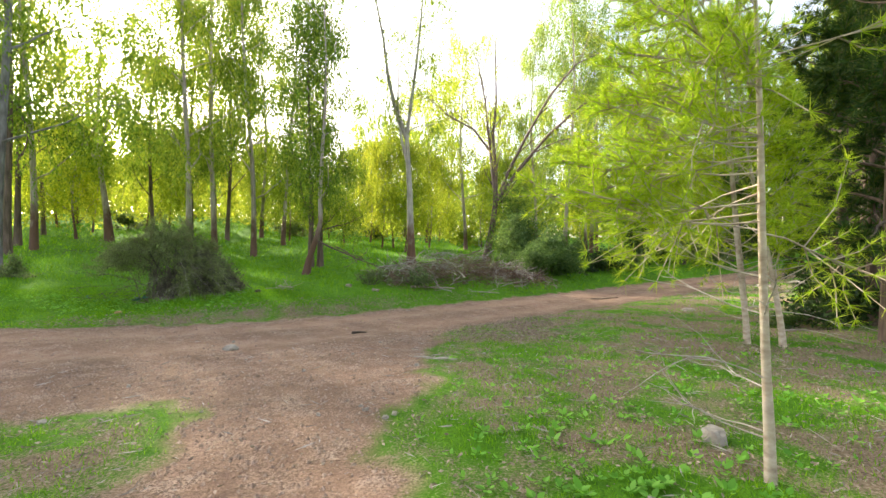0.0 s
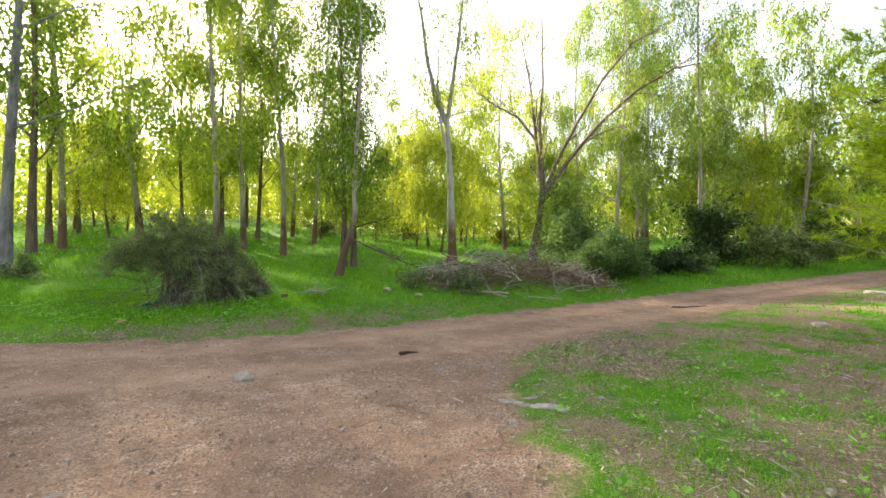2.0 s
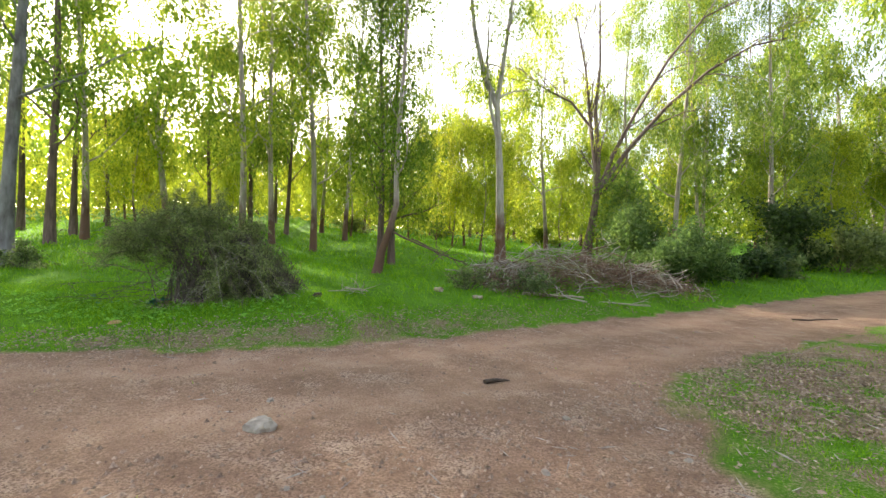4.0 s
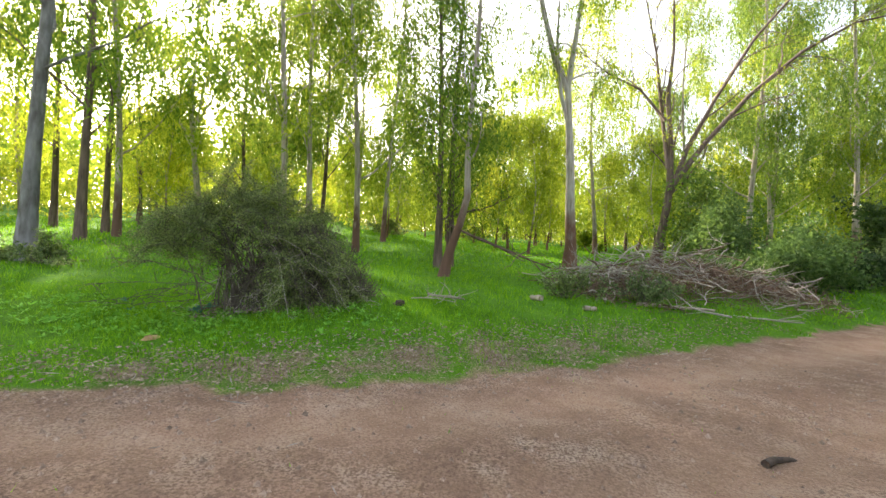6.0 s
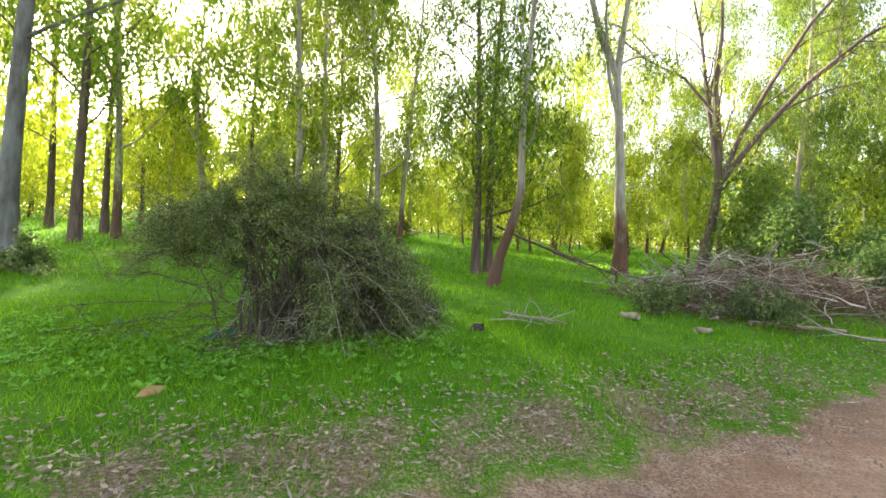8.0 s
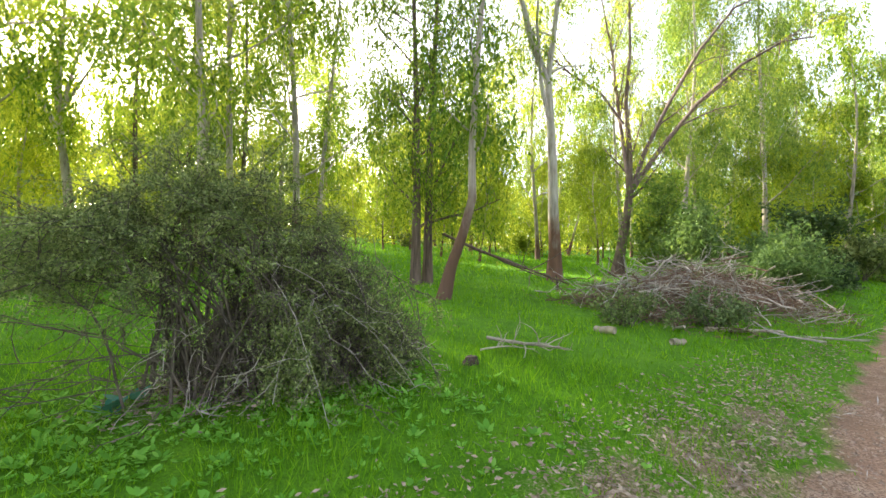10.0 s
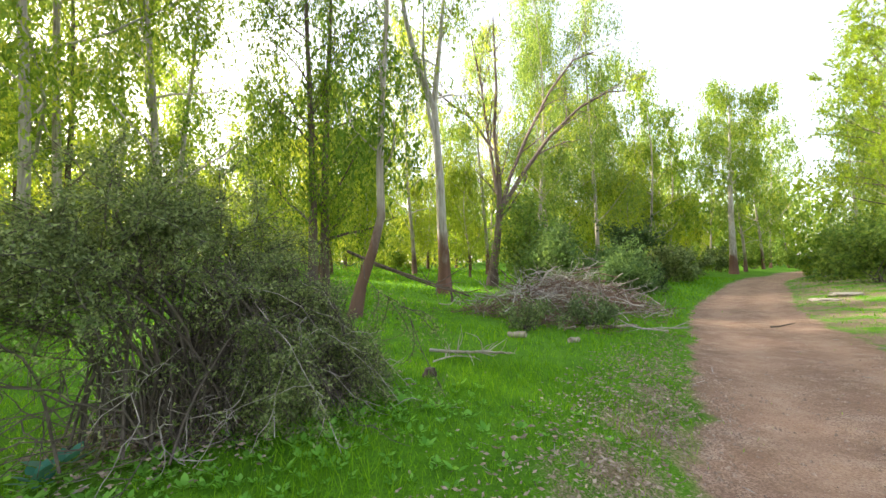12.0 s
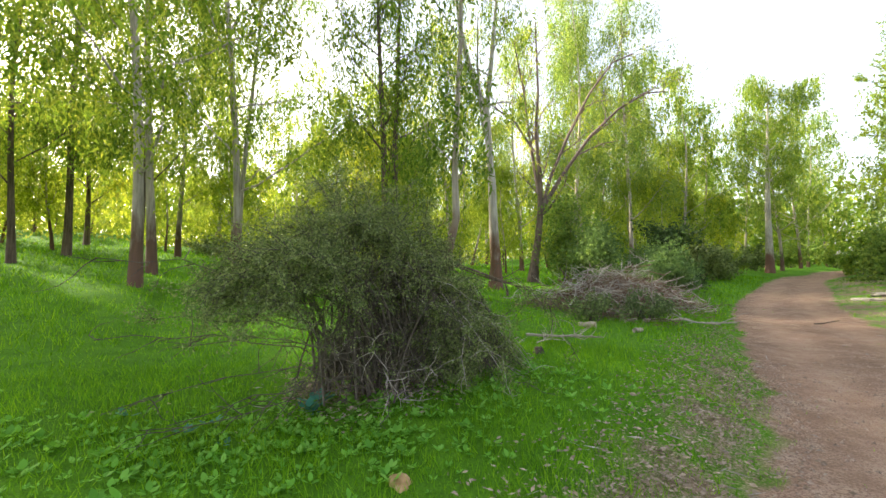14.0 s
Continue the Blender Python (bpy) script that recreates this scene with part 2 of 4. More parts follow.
STONE = plain_material("pale_limestone", (0.22, 0.185, 0.16), (0.42, 0.38, 0.34), 9, 0.95, 0.9)
OCHRE = plain_material("ochre_stone", (0.35, 0.2, 0.09), (0.55, 0.36, 0.2), 12, 0.9, 0.6)
GRAVEL = plain_material("earth_crumbs", (0.15, 0.092, 0.068), (0.46, 0.34, 0.27), 40, 0.95, 0.3)
DARK_WOOD = plain_material("dark_wet_wood", (0.03, 0.022, 0.018), (0.09, 0.06, 0.045), 14)
DEAD_LEAF = plain_material("dead_leaf", (0.21, 0.145, 0.105), (0.44, 0.35, 0.28), 30, 0.8, 0.1)

# ---- mesh helpers ----
rng = np.random.default_rng(7)


class Heap:
    """Collects triangles and quads, then becomes one mesh."""

    def __init__(self):
        self.v, self.f, self.n = [], {3: [], 4: []}, 0

    def add(self, verts, faces):
        verts, faces = np.asarray(verts, float).reshape(-1, 3), np.asarray(faces, int)
        self.v.append(verts)
        self.f[faces.shape[1]].append(faces + self.n)
        self.n += len(verts)

    def mesh(self, name, mat, soft=False):
        me = bpy.data.meshes.new(name)
        v = np.concatenate(self.v) if self.v else np.zeros((0, 3))
        loops, totals = [], []
        for k in (3, 4):
            if self.f[k]:
                f = np.concatenate(self.f[k])
                loops.append(f.ravel())
                totals.append(np.full(len(f), k))
        loops, totals = np.concatenate(loops), np.concatenate(totals)
        me.vertices.add(len(v))
        me.vertices.foreach_set("co", v.ravel())
        me.loops.add(len(loops))
        me.loops.foreach_set("vertex_index", loops)
        me.polygons.add(len(totals))
        me.polygons.foreach_set("loop_start", np.concatenate([[0], np.cumsum(totals)[:-1]]))
        if soft:
            me.polygons.foreach_set("use_smooth", np.ones(len(totals), bool))
        me.update(calc_edges=True)
        me.validate()
        me.materials.append(mat)
        return me


def part(name, heap, mat, parent, label="", soft=False):
    ob = new(name, heap.mesh(name, mat, soft))
    ob.parent = parent
    return tagged(ob, label)


def root(name, x, y, label, category, group="", z=None):
    ob = new(name)
    ob.location = (x, y, float(ground_z(x, y)[0]) if z is None else z)
    ob.empty_display_size = 0.2
    return tagged(ob, label, category, group)


def tube(heap, pts, radii, sides=7, rough=0.0, join=False):
    """A tapering limb along the points; join: it grows out of what the heap holds already."""
    pts = np.asarray(pts, float)
    k = len(pts)
    radii = np.broadcast_to(np.asarray(radii, float), (k,))
    tan = np.gradient(pts, axis=0)
    tan /= np.linalg.norm(tan, axis=1)[:, None] + 1e-9
    ref = np.array([1.0, 0.0, 0.0]) if abs(tan[0, 0]) < 0.8 else np.array([0.0, 1.0, 0.0])
    a = np.cross(tan, ref)
    a /= np.linalg.norm(a, axis=1)[:, None] + 1e-9
    b = np.cross(tan, a)
    ang = np.linspace(0, 2 * np.pi, sides, endpoint=False)
    r = radii[:, None] * (1 + rough * rng.uniform(-1, 1, (k, sides)))
    ring = pts[:, None, :] + r[..., None] * (np.cos(ang)[None, :, None] * a[:, None, :] + np.sin(ang)[None, :, None] * b[:, None, :])
    i, j = np.meshgrid(np.arange(k - 1), np.arange(sides), indexing="ij")
    j2 = (j + 1) % sides
    quads = np.stack([i * sides + j, (i + 1) * sides + j, (i + 1) * sides + j2, i * sides + j2], -1).reshape(-1, 4)
    idx = np.arange(sides)
    near = None
    if join and heap.v:
        held = np.concatenate(heap.v)
        near = int(np.argmin(((held - pts[0]) ** 2).sum(1)))
    first = heap.n
    heap.add(np.concatenate([ring.reshape(-1, 3), pts[:1], pts[-1:]]), quads)
    last = first + (k - 1) * sides
    heap.f[3].append(np.stack([np.full(sides, first + k * sides), first + np.roll(idx, -1), first + idx], -1))
    heap.f[3].append(np.stack([np.full(sides, first + k * sides + 1), last + idx, last + np.roll(idx, -1)], -1))
    if near is not None:
        heap.f[3].append(np.array([[near, first, first + 1]]))


def wander(start, way, length, k=7, bend=0.25, lift=0.0, g=None):
    """A wandering line from start along way; lift turns it up (or down)."""
    g = g or rng
    p, d = np.array(start, float), np.array(way, float)
    d /= np.linalg.norm(d)
    out = [p.copy()]
    for _ in range(k):
        d = d + g.normal(0, bend, 3) / math.sqrt(k) + np.array([0, 0, lift / k])
        d /= np.linalg.norm(d)
        p = p + d * length / k
        out.append(p.copy())
    return np.array(out)


def blades(heap, at_points, axes, lengths, widths, g):
    """Slim leaves: one pointed triangle each."""
    n = len(at_points)
    axes = axes / (np.linalg.norm(axes, axis=1)[:, None] + 1e-9)
    side = np.cross(axes, g.normal(0, 1, (n, 3)))
    side /= np.linalg.norm(side, axis=1)[:, None] + 1e-9
    lengths, widths = np.broadcast_to(lengths, n)[:, None], np.broadcast_to(widths, n)[:, None]
    v = np.stack([at_points + side * widths / 2, at_points - side * widths / 2, at_points + axes * lengths], 1)
    heap.add(v.reshape(-1, 3), np.arange(3 * n).reshape(-1, 3))


def diamonds(heap, at_points, axes, lengths, widths, g=None):
    """Leaves: pointed quads hanging along their axes."""
    g = g or rng
    at_points, axes = np.asarray(at_points, float), np.asarray(axes, float)
    n = len(at_points)
    axes = axes / (np.linalg.norm(axes, axis=1)[:, None] + 1e-9)
    side = np.cross(axes, g.normal(0, 1, (n, 3)))
    side /= np.linalg.norm(side, axis=1)[:, None] + 1e-9
    lengths, widths = np.broadcast_to(lengths, n)[:, None], np.broadcast_to(widths, n)[:, None]
    v = np.stack([at_points, at_points + axes * lengths * 0.45 + side * widths / 2, at_points + axes * lengths, at_points + axes * lengths * 0.45 - side * widths / 2], 1)
    heap.add(v.reshape(-1, 3), np.arange(4 * n).reshape(-1, 4))


def strands(heap, tips, per, drop, spread, size, g=None, up=0.0, width=0.36):
    """Hanging sprays: slim drooping shoots below each tip, leaves along each."""
    g = g or rng
    shoots = max(per // 11, 1)
    start = np.repeat(np.asarray(tips, float), shoots, axis=0)
    m = len(start)
    start = start + np.stack([g.normal(0, spread, m), g.normal(0, spread, m), g.normal(0, spread * 0.6, m) + up], -1)
    sway = np.stack([g.normal(0, 0.2, m), g.normal(0, 0.2, m), -np.ones(m)], -1) * (drop * g.uniform(0.3, 1.1, m))[:, None]
    n = m * 11
    fall = g.uniform(0, 1, n)
    p = np.repeat(start, 11, axis=0) + np.repeat(sway, 11, axis=0) * fall[:, None] + g.normal(0, 0.07, (n, 3))
    axes = np.stack([g.normal(0, 0.55, n), g.normal(0, 0.55, n), -np.ones(n) + g.normal(0, 0.35, n)], -1)
    length = size * g.uniform(0.6, 1.35, n)
    blades(heap, p, axes, length, length * width, g)


def along(pts, u):
    """The place and heading at the share u of a line."""
    f = u * (len(pts) - 1)
    i = min(int(f), len(pts) - 2)
    return pts[i] + (pts[i + 1] - pts[i]) * (f - i), pts[i + 1] - pts[i]


def limb_tree(ob, trunk_pts, r0, bark, leaf, seed, limbs=9, start=0.35, reach=4.8, rise=0.8, leaf_size=0.16, per=66, drop=1.8, twigs=6, sub=3, spread=0.4, extra=(), top_r=0.12, crown_name="crown", low=0.0, sides=9):
    """Trunk, limbs and a hanging crown under the empty ob, in its own coordinates."""
    g = np.random.default_rng(seed)
    trunk, crown = Heap(), Heap()
    k = len(trunk_pts)
    u = np.linspace(0, 1, k)
    radii = r0 * (1 - (1 - top_r) * u) * (1 + 0.45 * np.exp(-u * 22))
    tube(trunk, trunk_pts, radii, sides, 0.05)
    part("trunk", trunk, bark, ob, soft=True)
    tips = []
    lines = [(np.asarray(l, float), r) for l, r in extra]
    for n in range(limbs):
        a = start + (0.97 - start) * (n + g.uniform(0, 0.8)) / limbs
        p, d = along(trunk_pts, a)
        turn = n * 2.4 + g.uniform(-0.5, 0.5)
        way = np.array([math.cos(turn), math.sin(turn), rise * g.uniform(0.6, 1.4)])
        length = reach * (1.1 - 0.5 * a) * g.uniform(0.75, 1.25)
        lines.append((wander(p, way, length, 6, 0.35, 0.25, g), r0 * 0.36 * (1.15 - a)))
    lines.append((np.asarray(trunk_pts)[int(k * 0.75):], 0))
    for pts, r in lines:
        limb = Heap()
        if r >= 0:
            tube(limb, pts, np.linspace(max(r, 0.02), max(r, 0.02) * 0.25, len(pts)), 4)
        for _ in range(twigs):
            p, d = along(pts, g.uniform(0.3, 1.0))
            d = d / np.linalg.norm(d)
            length = g.uniform(0.25, 0.5) * reach * 0.6
            tw = wander(p, d + g.normal(0, 0.7, 3), length, 2, 0.4, -0.1, g)
            tube(limb, tw, np.linspace(max(r * 0.3, 0.012), 0.005, len(tw)), 3, join=True)
            for _ in range(sub):
                tips.append(along(tw, g.uniform(0.35, 1.0))[0])
        if len(limb.v):
            part("limb", limb, bark, ob, soft=True)
    tips = np.array(tips)
    if low:
        n = int(low)
        j = g.integers(0, len(tips), n)
        add = tips[j].copy()
        add[:, 2] *= g.uniform(0.25, 0.9, n)
        tips = np.concatenate([tips, add])
    if per:
        strands(crown, tips, per, drop, spread, leaf_size, g)
        part(crown_name, crown, leaf, ob)
    return tips


def trunk_line(height, lean=(0, 0), wob=0.25, k=14, seed=0):
    g = np.random.default_rng(seed + 500)
    u = np.linspace(0, 1, k)
    ph = g.uniform(0, 6.28, 4)
    x = lean[0] * u + wob * u * (np.sin(5 * u + ph[0]) - math.sin(ph[0])) * 0.6
    y = lean[1] * u + wob * u * (np.sin(4.3 * u + ph[1]) - math.sin(ph[1])) * 0.6
    return np.stack([x, y, u * height - 0.25 * (u == 0)], -1)


# ---- ground ----
def axis(lo, hi, step, far, grow=1.13):
    mid = list(np.arange(lo, hi + 1e-6, step))
    out, d = [], step
    a = mid[-1]
    while a < far:
        d *= grow
        a += d
        out.append(a)
    pre, d, a = [], step, mid[0]
    while a > -far:
        d *= grow
        a -= d
        pre.append(a)
    return np.array(pre[::-1] + mid + out)


def path_cover(x, y):
    """How far a point lies inside the trodden spur that joins the road, in metres."""
    cx = np.interp(y, [-30, -3, 0, 2.5, 3.6, 5, 6.5, 8.5], [3.0, -0.3, -0.55, -0.8, -1.2, -1.7, -2.0, -2.4])
    half = np.interp(y, [-30, 0, 2.5, 3.6, 4.6, 6.2, 8.5], [0.7, 0.72, 0.78, 0.95, 1.5, 1.95, 2.6])
    return np.where(y < 9.5, half - np.abs(x - cx), -9.0)


def cover_of(x, y):
    """Bare earth and litter, each 0 to 1."""
    s, where = beside_road(x, y)
    jag = np.where(np.asarray(s) > 0, 0.1, 0.2) * waves(x, y, 0.7, 3) + 0.14 * waves(x, y, 0.23, 5) + np.where(np.asarray(y) < 6, 0.22 * waves(x, y, 0.45, 31), 0)
    shoulder = np.where(s < 0, np.interp(where, [-14, -8, -4.5, -2.6, -1.6], [2.2, 2.5, 2.4, 1.2, 0.0]), 0.0)
    inside = np.maximum(1.75 + shoulder - np.abs(s), path_cover(x, y)) + jag
    dirt = np.clip(0.5 + inside / np.where(np.asarray(s) < -1.5, 1.1, 0.6), 0, 1)
    edge_litter = np.exp(-((s - 2.25) / 0.75) ** 2) * np.clip((where + 9.0) / 2, 0, 1) * np.clip((2.0 - where) / 3, 0, 1) * np.clip(0.54 + 0.18 * waves(x, y, 0.31, 14) + 0.14 * waves(x, y, 0.12, 15) + 0.12 * waves(x, y, 1.1, 16), 0.05, 0.8)
    near_path = np.exp(-((inside + 0.4) / 0.45) ** 2) * np.where(s < 0, 0.5, 0.25)
    patch = np.clip(0.4 + 0.14 * np.clip((np.asarray(x) - 0.6) / 2, 0, 1) + 0.25 * waves(x, y, 0.9, 8) + 0.25 * waves(x, y, 0.33, 18) + 0.15 * waves(x, y, 0.13, 19), 0, 0.65) * np.where(s < -1.8, 1.0, 0.12)
    bush_skirt = 0.8 * np.exp(-(((x + 7.9) / 1.5) ** 2 + ((y - 12.5) / 1.0) ** 2) * 1.2)
    cover_of.rough = np.clip(1 - 0.95 * np.exp(-((np.abs(s) - 0.8) / 0.42) ** 2), 0, 1)
    return dirt, np.clip(np.maximum.reduce([edge_litter, near_path, patch, bush_skirt]), 0, 1)


def build_ground():
    xs, ys = axis(-15, 12, 0.16, 1800), axis(-3, 24, 0.16, 1800)
    gx, gy = np.meshgrid(xs, ys)
    z = ground_z(gx.ravel(), gy.ravel())
    h = Heap()
    nx, ny = len(xs), len(ys)
    i, j = np.meshgrid(np.arange(ny - 1), np.arange(nx - 1), indexing="ij")
    q = np.stack([i * nx + j, i * nx + j + 1, (i + 1) * nx + j + 1, (i + 1) * nx + j], -1).reshape(-1, 4)
    h.add(np.stack([gx.ravel(), gy.ravel(), z], -1), q)
    me = h.mesh("ground", GROUND, True)
    dirt, litter = cover_of(gx.ravel(), gy.ravel())
    col = me.color_attributes.new("cover", "FLOAT_COLOR", "POINT")
    col.data.foreach_set("color", np.stack([dirt, litter, cover_of.rough, np.ones_like(dirt)], -1).ravel())
    return tagged(new("ground", me), "grassy woodland floor crossed by a reddish dirt track", "ground", kind="structure")


build_ground()

# ---- eucalyptus trees ----
GROUP = "eucalyptus trees of the wood"


def key_tree(x, y, height, r0, seed, label, bark=BARK, leaf=LEAF, lean=(0, 0), wob=0.25, **more):
    ob = root("eucalyptus_tree", x, y, label, "tree", GROUP)
    limb_tree(ob, trunk_line(height, lean, wob, 16, seed), r0, bark, leaf, seed, **more)
    return ob


AIRY = "slender eucalyptus with airy drooping leaves on the grassy slope"
PROTOS = []
for n, (x, y, h, r, leaf, bark, mods) in enumerate([
        (-11.57, 25.03, 23, 0.15, LEAF, BARK_GREY, dict(limbs=17, start=0.14, reach=4.9)),
        (-12.83, 32.7, 24, 0.15, LEAF, BARK_GREY, dict(limbs=17, start=0.16, reach=4.7)),
        (-25.5, 24.4, 22, 0.16, LEAF_GOLD, BARK_DARK, dict(limbs=17, start=0.18, drop=2.1)),
        (-17.5, 39.2, 21, 0.16, LEAF_GOLD, BARK_GREY, dict(limbs=17, start=0.14, drop=2.2)),
        (-17.8, 33.6, 22, 0.15, LEAF, BARK_DARK, dict(limbs=17, start=0.16, drop=2.0)),
        (-9.8, 40.0, 9, 0.08, LEAF_GOLD, BARK_GREY, dict(limbs=12, start=0.1, reach=2.4, drop=1.5, per=44, leaf_size=0.17)),
        (9.0, 41.0, 22, 0.17, LEAF_DEEP, BARK_GREY, dict(limbs=17, start=0.16, reach=3.8))]):
    PROTOS.append(key_tree(x, y, h, r, 20 + n, AIRY, bark, leaf, (0.9 * math.sin(n * 2.1), 0.6), 0.9, **{**dict(per=66, leaf_size=0.18, drop=2.3, twigs=6, sub=3, spread=0.42), **mods}))
# plainer ones for the depth of the wood
FAR_PROTOS = {}
for kind, x, y, h, leaf, bark in ((0, -17.3, 50.1, 20, LEAF, BARK_GREY), (2, -33.4, 48.0, 18, LEAF_GOLD, BARK_DARK), (3, -2.3, 49.4, 18, LEAF_GOLD, BARK_GREY), (6, 12.0, 56.0, 19, LEAF_DEEP, BARK_GREY)):
    FAR_PROTOS[kind] = key_tree(x, y, h, 0.17, 120 + kind, AIRY, bark, leaf, (0.6, 0.2), 0.9, limbs=15, start=0.12, reach=4.6, per=44, leaf_size=0.33, drop=2.3, twigs=3, sub=3, spread=0.55, sides=6)
FAR_PROTOS[1], FAR_PROTOS[4], FAR_PROTOS[5] = FAR_PROTOS[0], FAR_PROTOS[2], PROTOS[5]

MORE_TREES = [
    (-31.7, 32.3, 2), (-38.4, 42.5, 3), (-24.5, 43.6, 4), (-10.4, 54.4, 1), (-5.5, 36.1, 5), (-4.6, 37.0, 5), (2.0, 39.8, 3),
    (-20.9, 19.5, 4), (-30.9, 25.8, 2), (-22.5, 22.4, 0), (-18.6, 55.7, 1), (-5.8, 58.6, 3), (7.0, 52, 3), (-21.2, 34.2, 4), (-21.6, 34.9, 4),
    (-14.0, 22.5, 0), (-14.9, 26.7, 1), (-20.9, 29.4, 4), (-24.1, 38.8, 5), (-38, 29, 3), 
    (-14, 66, 3), (-3, 68, 1), (8, 68, 6), (-64, 34, 4), (-58, 20, 2), (-44, 18, 3), (-34, 15, 0), (-28, 12, 4), (14, 40, 6), (15.6, 43, 0), (19, 39, 5), (22, 47, 6),
    (28, 46, 0), (34, 50, 6), (30, 58, 3), (42, 52, 6), (50, 58, 3), (58, 60, 0), (48, 70, 6), (20, 62, 3), (66, 58, 5), (76, 62, 6), (88, 66, 0), (64, 70, 3), (-6, 78, 0), (16, 76, 6), (36, 72, 0)]
YOUNG = [(-34, 22), (-40, 25), (-47, 27), (-43, 33), (-50, 38), (-37, 39), (-44, 45), (-33, 46), (-46, 58), (-30, 57), (-55, 24), (-38, 17), (-24, 52), (-17, 61), (-8, 44), (-13, 46), (-20, 45), (-27, 37), (-29, 43), (-36, 36), (4, 46),
         (-1, 56), (10, 47), (-22, 60), (17, 50), (25, 42), (31, 44), (38, 46), (46, 50), (-14, 37), (22.5, 38), (35, 22.5), (27, 12), (34, 18), (41, 29), (-3.2, 33.5), (-1.6, 41), (5.5, 37), (-27, 30), (-31, 36), (0.5, 51)]
# those at negative y stand unseen behind the camera, added for surroundings and shade
EDGE_AND_UNSEEN_TREES = [(10, 34.5, 6), (12.5, 37, 0), (17, 36.5, 6), (21, 41, 0), (25, 45, 6), (29, 42.5, 0), (33, 46.5, 6), (38, 48, 0), (44, 47, 6), (43, 42, 6), (50, 44.5, 0), (57, 48, 6), (48, 33.5, 0), (41, 27, 6), (60, 37, 6), (66, 51, 0),
              (-33, 54, 3), (0, 62, 0), (-9, 63, 1), (-52, 32, 0), (-7, -9, 0), (5, -8, 6), (13, -4, 6), (-3, -16, 1), (-32, -2, 0), (24, 4, 6), (30, 16, 0), (36, 24, 6),
              (46, 30, 0), (58, 36, 6), (70, 40, 3)]
g = np.random.default_rng(3)
for x, y, kind in MORE_TREES + [(x, y, 5) for x, y in YOUNG] + EDGE_AND_UNSEEN_TREES:
    sc = g.uniform(0.82, 1.12)
    m = Matrix.LocRotScale((x, y, float(ground_z(x, y)[0])), Euler((0, 0, g.uniform(0, 6.28))), (sc, sc, sc * g.uniform(0.92, 1.12)))
    copy_thing((FAR_PROTOS if math.hypot(x + 4, y - 5) > 41 or y < 4 else PROTOS)[kind], m)

# forked pale tree beside the brush pile
ob = root("eucalyptus_tree", -1.75, 22.8, "pale smooth-barked eucalyptus forking high beside the brush pile", "tree", GROUP)
limb_tree(ob, np.array([(0, 0, -0.25), (0.02, 0, 1), (-0.05, 0, 2.5), (-0.1, 0, 4.2), (-0.2, 0, 5.8), (-0.28, 0, 7.2), (-0.05, 0.1, 9), (0.25, 0.2, 11.5), (0.5, 0.2, 14), (0.6, 0.3, 17)]), 0.23, BARK, LEAF, 61,
          limbs=7, start=0.55, reach=2.6, per=44, twigs=5, extra=[([(-0.25, 0, 7.0), (-0.85, 0, 8.4), (-1.35, 0.1, 10.5), (-1.6, 0.1, 12.5), (-2.2, 0.1, 15.5)], 0.15), ([(-0.1, 0, 5.2), (-0.55, -0.1, 6.9), (-0.75, -0.2, 9), (-0.7, -0.2, 11)], 0.1)])

# leaning tree in the middle of the clearing
ob = root("eucalyptus_tree", -5.75, 17.6, "crooked grey eucalyptus leaning from the grass", "tree", GROUP)
limb_tree(ob, np.array([(-0.1, 0, -0.25), (0.1, 0, 0.7), (0.38, 0, 1.5), (0.58, 0, 2.3), (0.55, 0, 3.4), (0.62, 0, 5), (0.75, 0, 7), (0.8, 0, 9), (0.7, 0, 11), (0.8, 0, 14)]), 0.14, BARK_GREY, LEAF, 62,
          limbs=9, start=0.4, reach=2.2, per=44, twigs=4)

# leafy, vine-clad pair
for x, y, s in ((-6.55, 20.5, 63), (-6.2, 20.9, 64)):
    key_tree(x, y, 13, 0.14, s, "dark-trunked eucalyptus clad in bright leaves to its foot", BARK_DARK, LEAF, limbs=16, start=0.1, reach=2.5, per=44, drop=1.5, leaf_size=0.13, twigs=7, sub=3, spread=0.4)

# bare, wide-branching tree behind the pile
ob = root("bare_tree", 3.4, 28.2, "dark half-bare tree with wide ascending branches behind the brush pile", "tree")
extra = [([(0.1, 0, 4.0), (1.6, 0, 6.2), (3.6, 0.2, 8.6), (5.8, 0.2, 10.6), (8.0, 0.3, 11.9), (9.6, 0.3, 12.2)], 0.14),
         ([(0.1, 0, 3.8), (0.9, 0.2, 6.0), (2.2, 0.3, 8.6), (3.8, 0.3, 11.4), (5.6, 0.4, 13.6), (7.2, 0.4, 14.4)], 0.13),
         ([(-0.2, 0, 7.4), (-1.4, 0, 9.0), (-3.0, -0.2, 9.8), (-4.4, -0.2, 11)], 0.09),
         ([(0, 0, 5.0), (-0.3, 0.3, 8), (-0.6, 0.4, 11), (-1.2, 0.4, 14)], 0.12)]
fork_rng = np.random.default_rng(66)
for pts, r in list(extra):
    for u in (0.3, 0.4, 0.5, 0.58, 0.66, 0.74, 0.82, 0.9):
        p, d = along(np.asarray(pts, float), u)
        d = d / np.linalg.norm(d)
        way = d + fork_rng.normal(0, 0.38, 3) + np.array([0.1, 0, 0.3])
        extra.append((wander(p, way, fork_rng.uniform(2.0, 3.8), 7, 0.35, -0.25, fork_rng), r * 0.42 * (1.25 - u)))
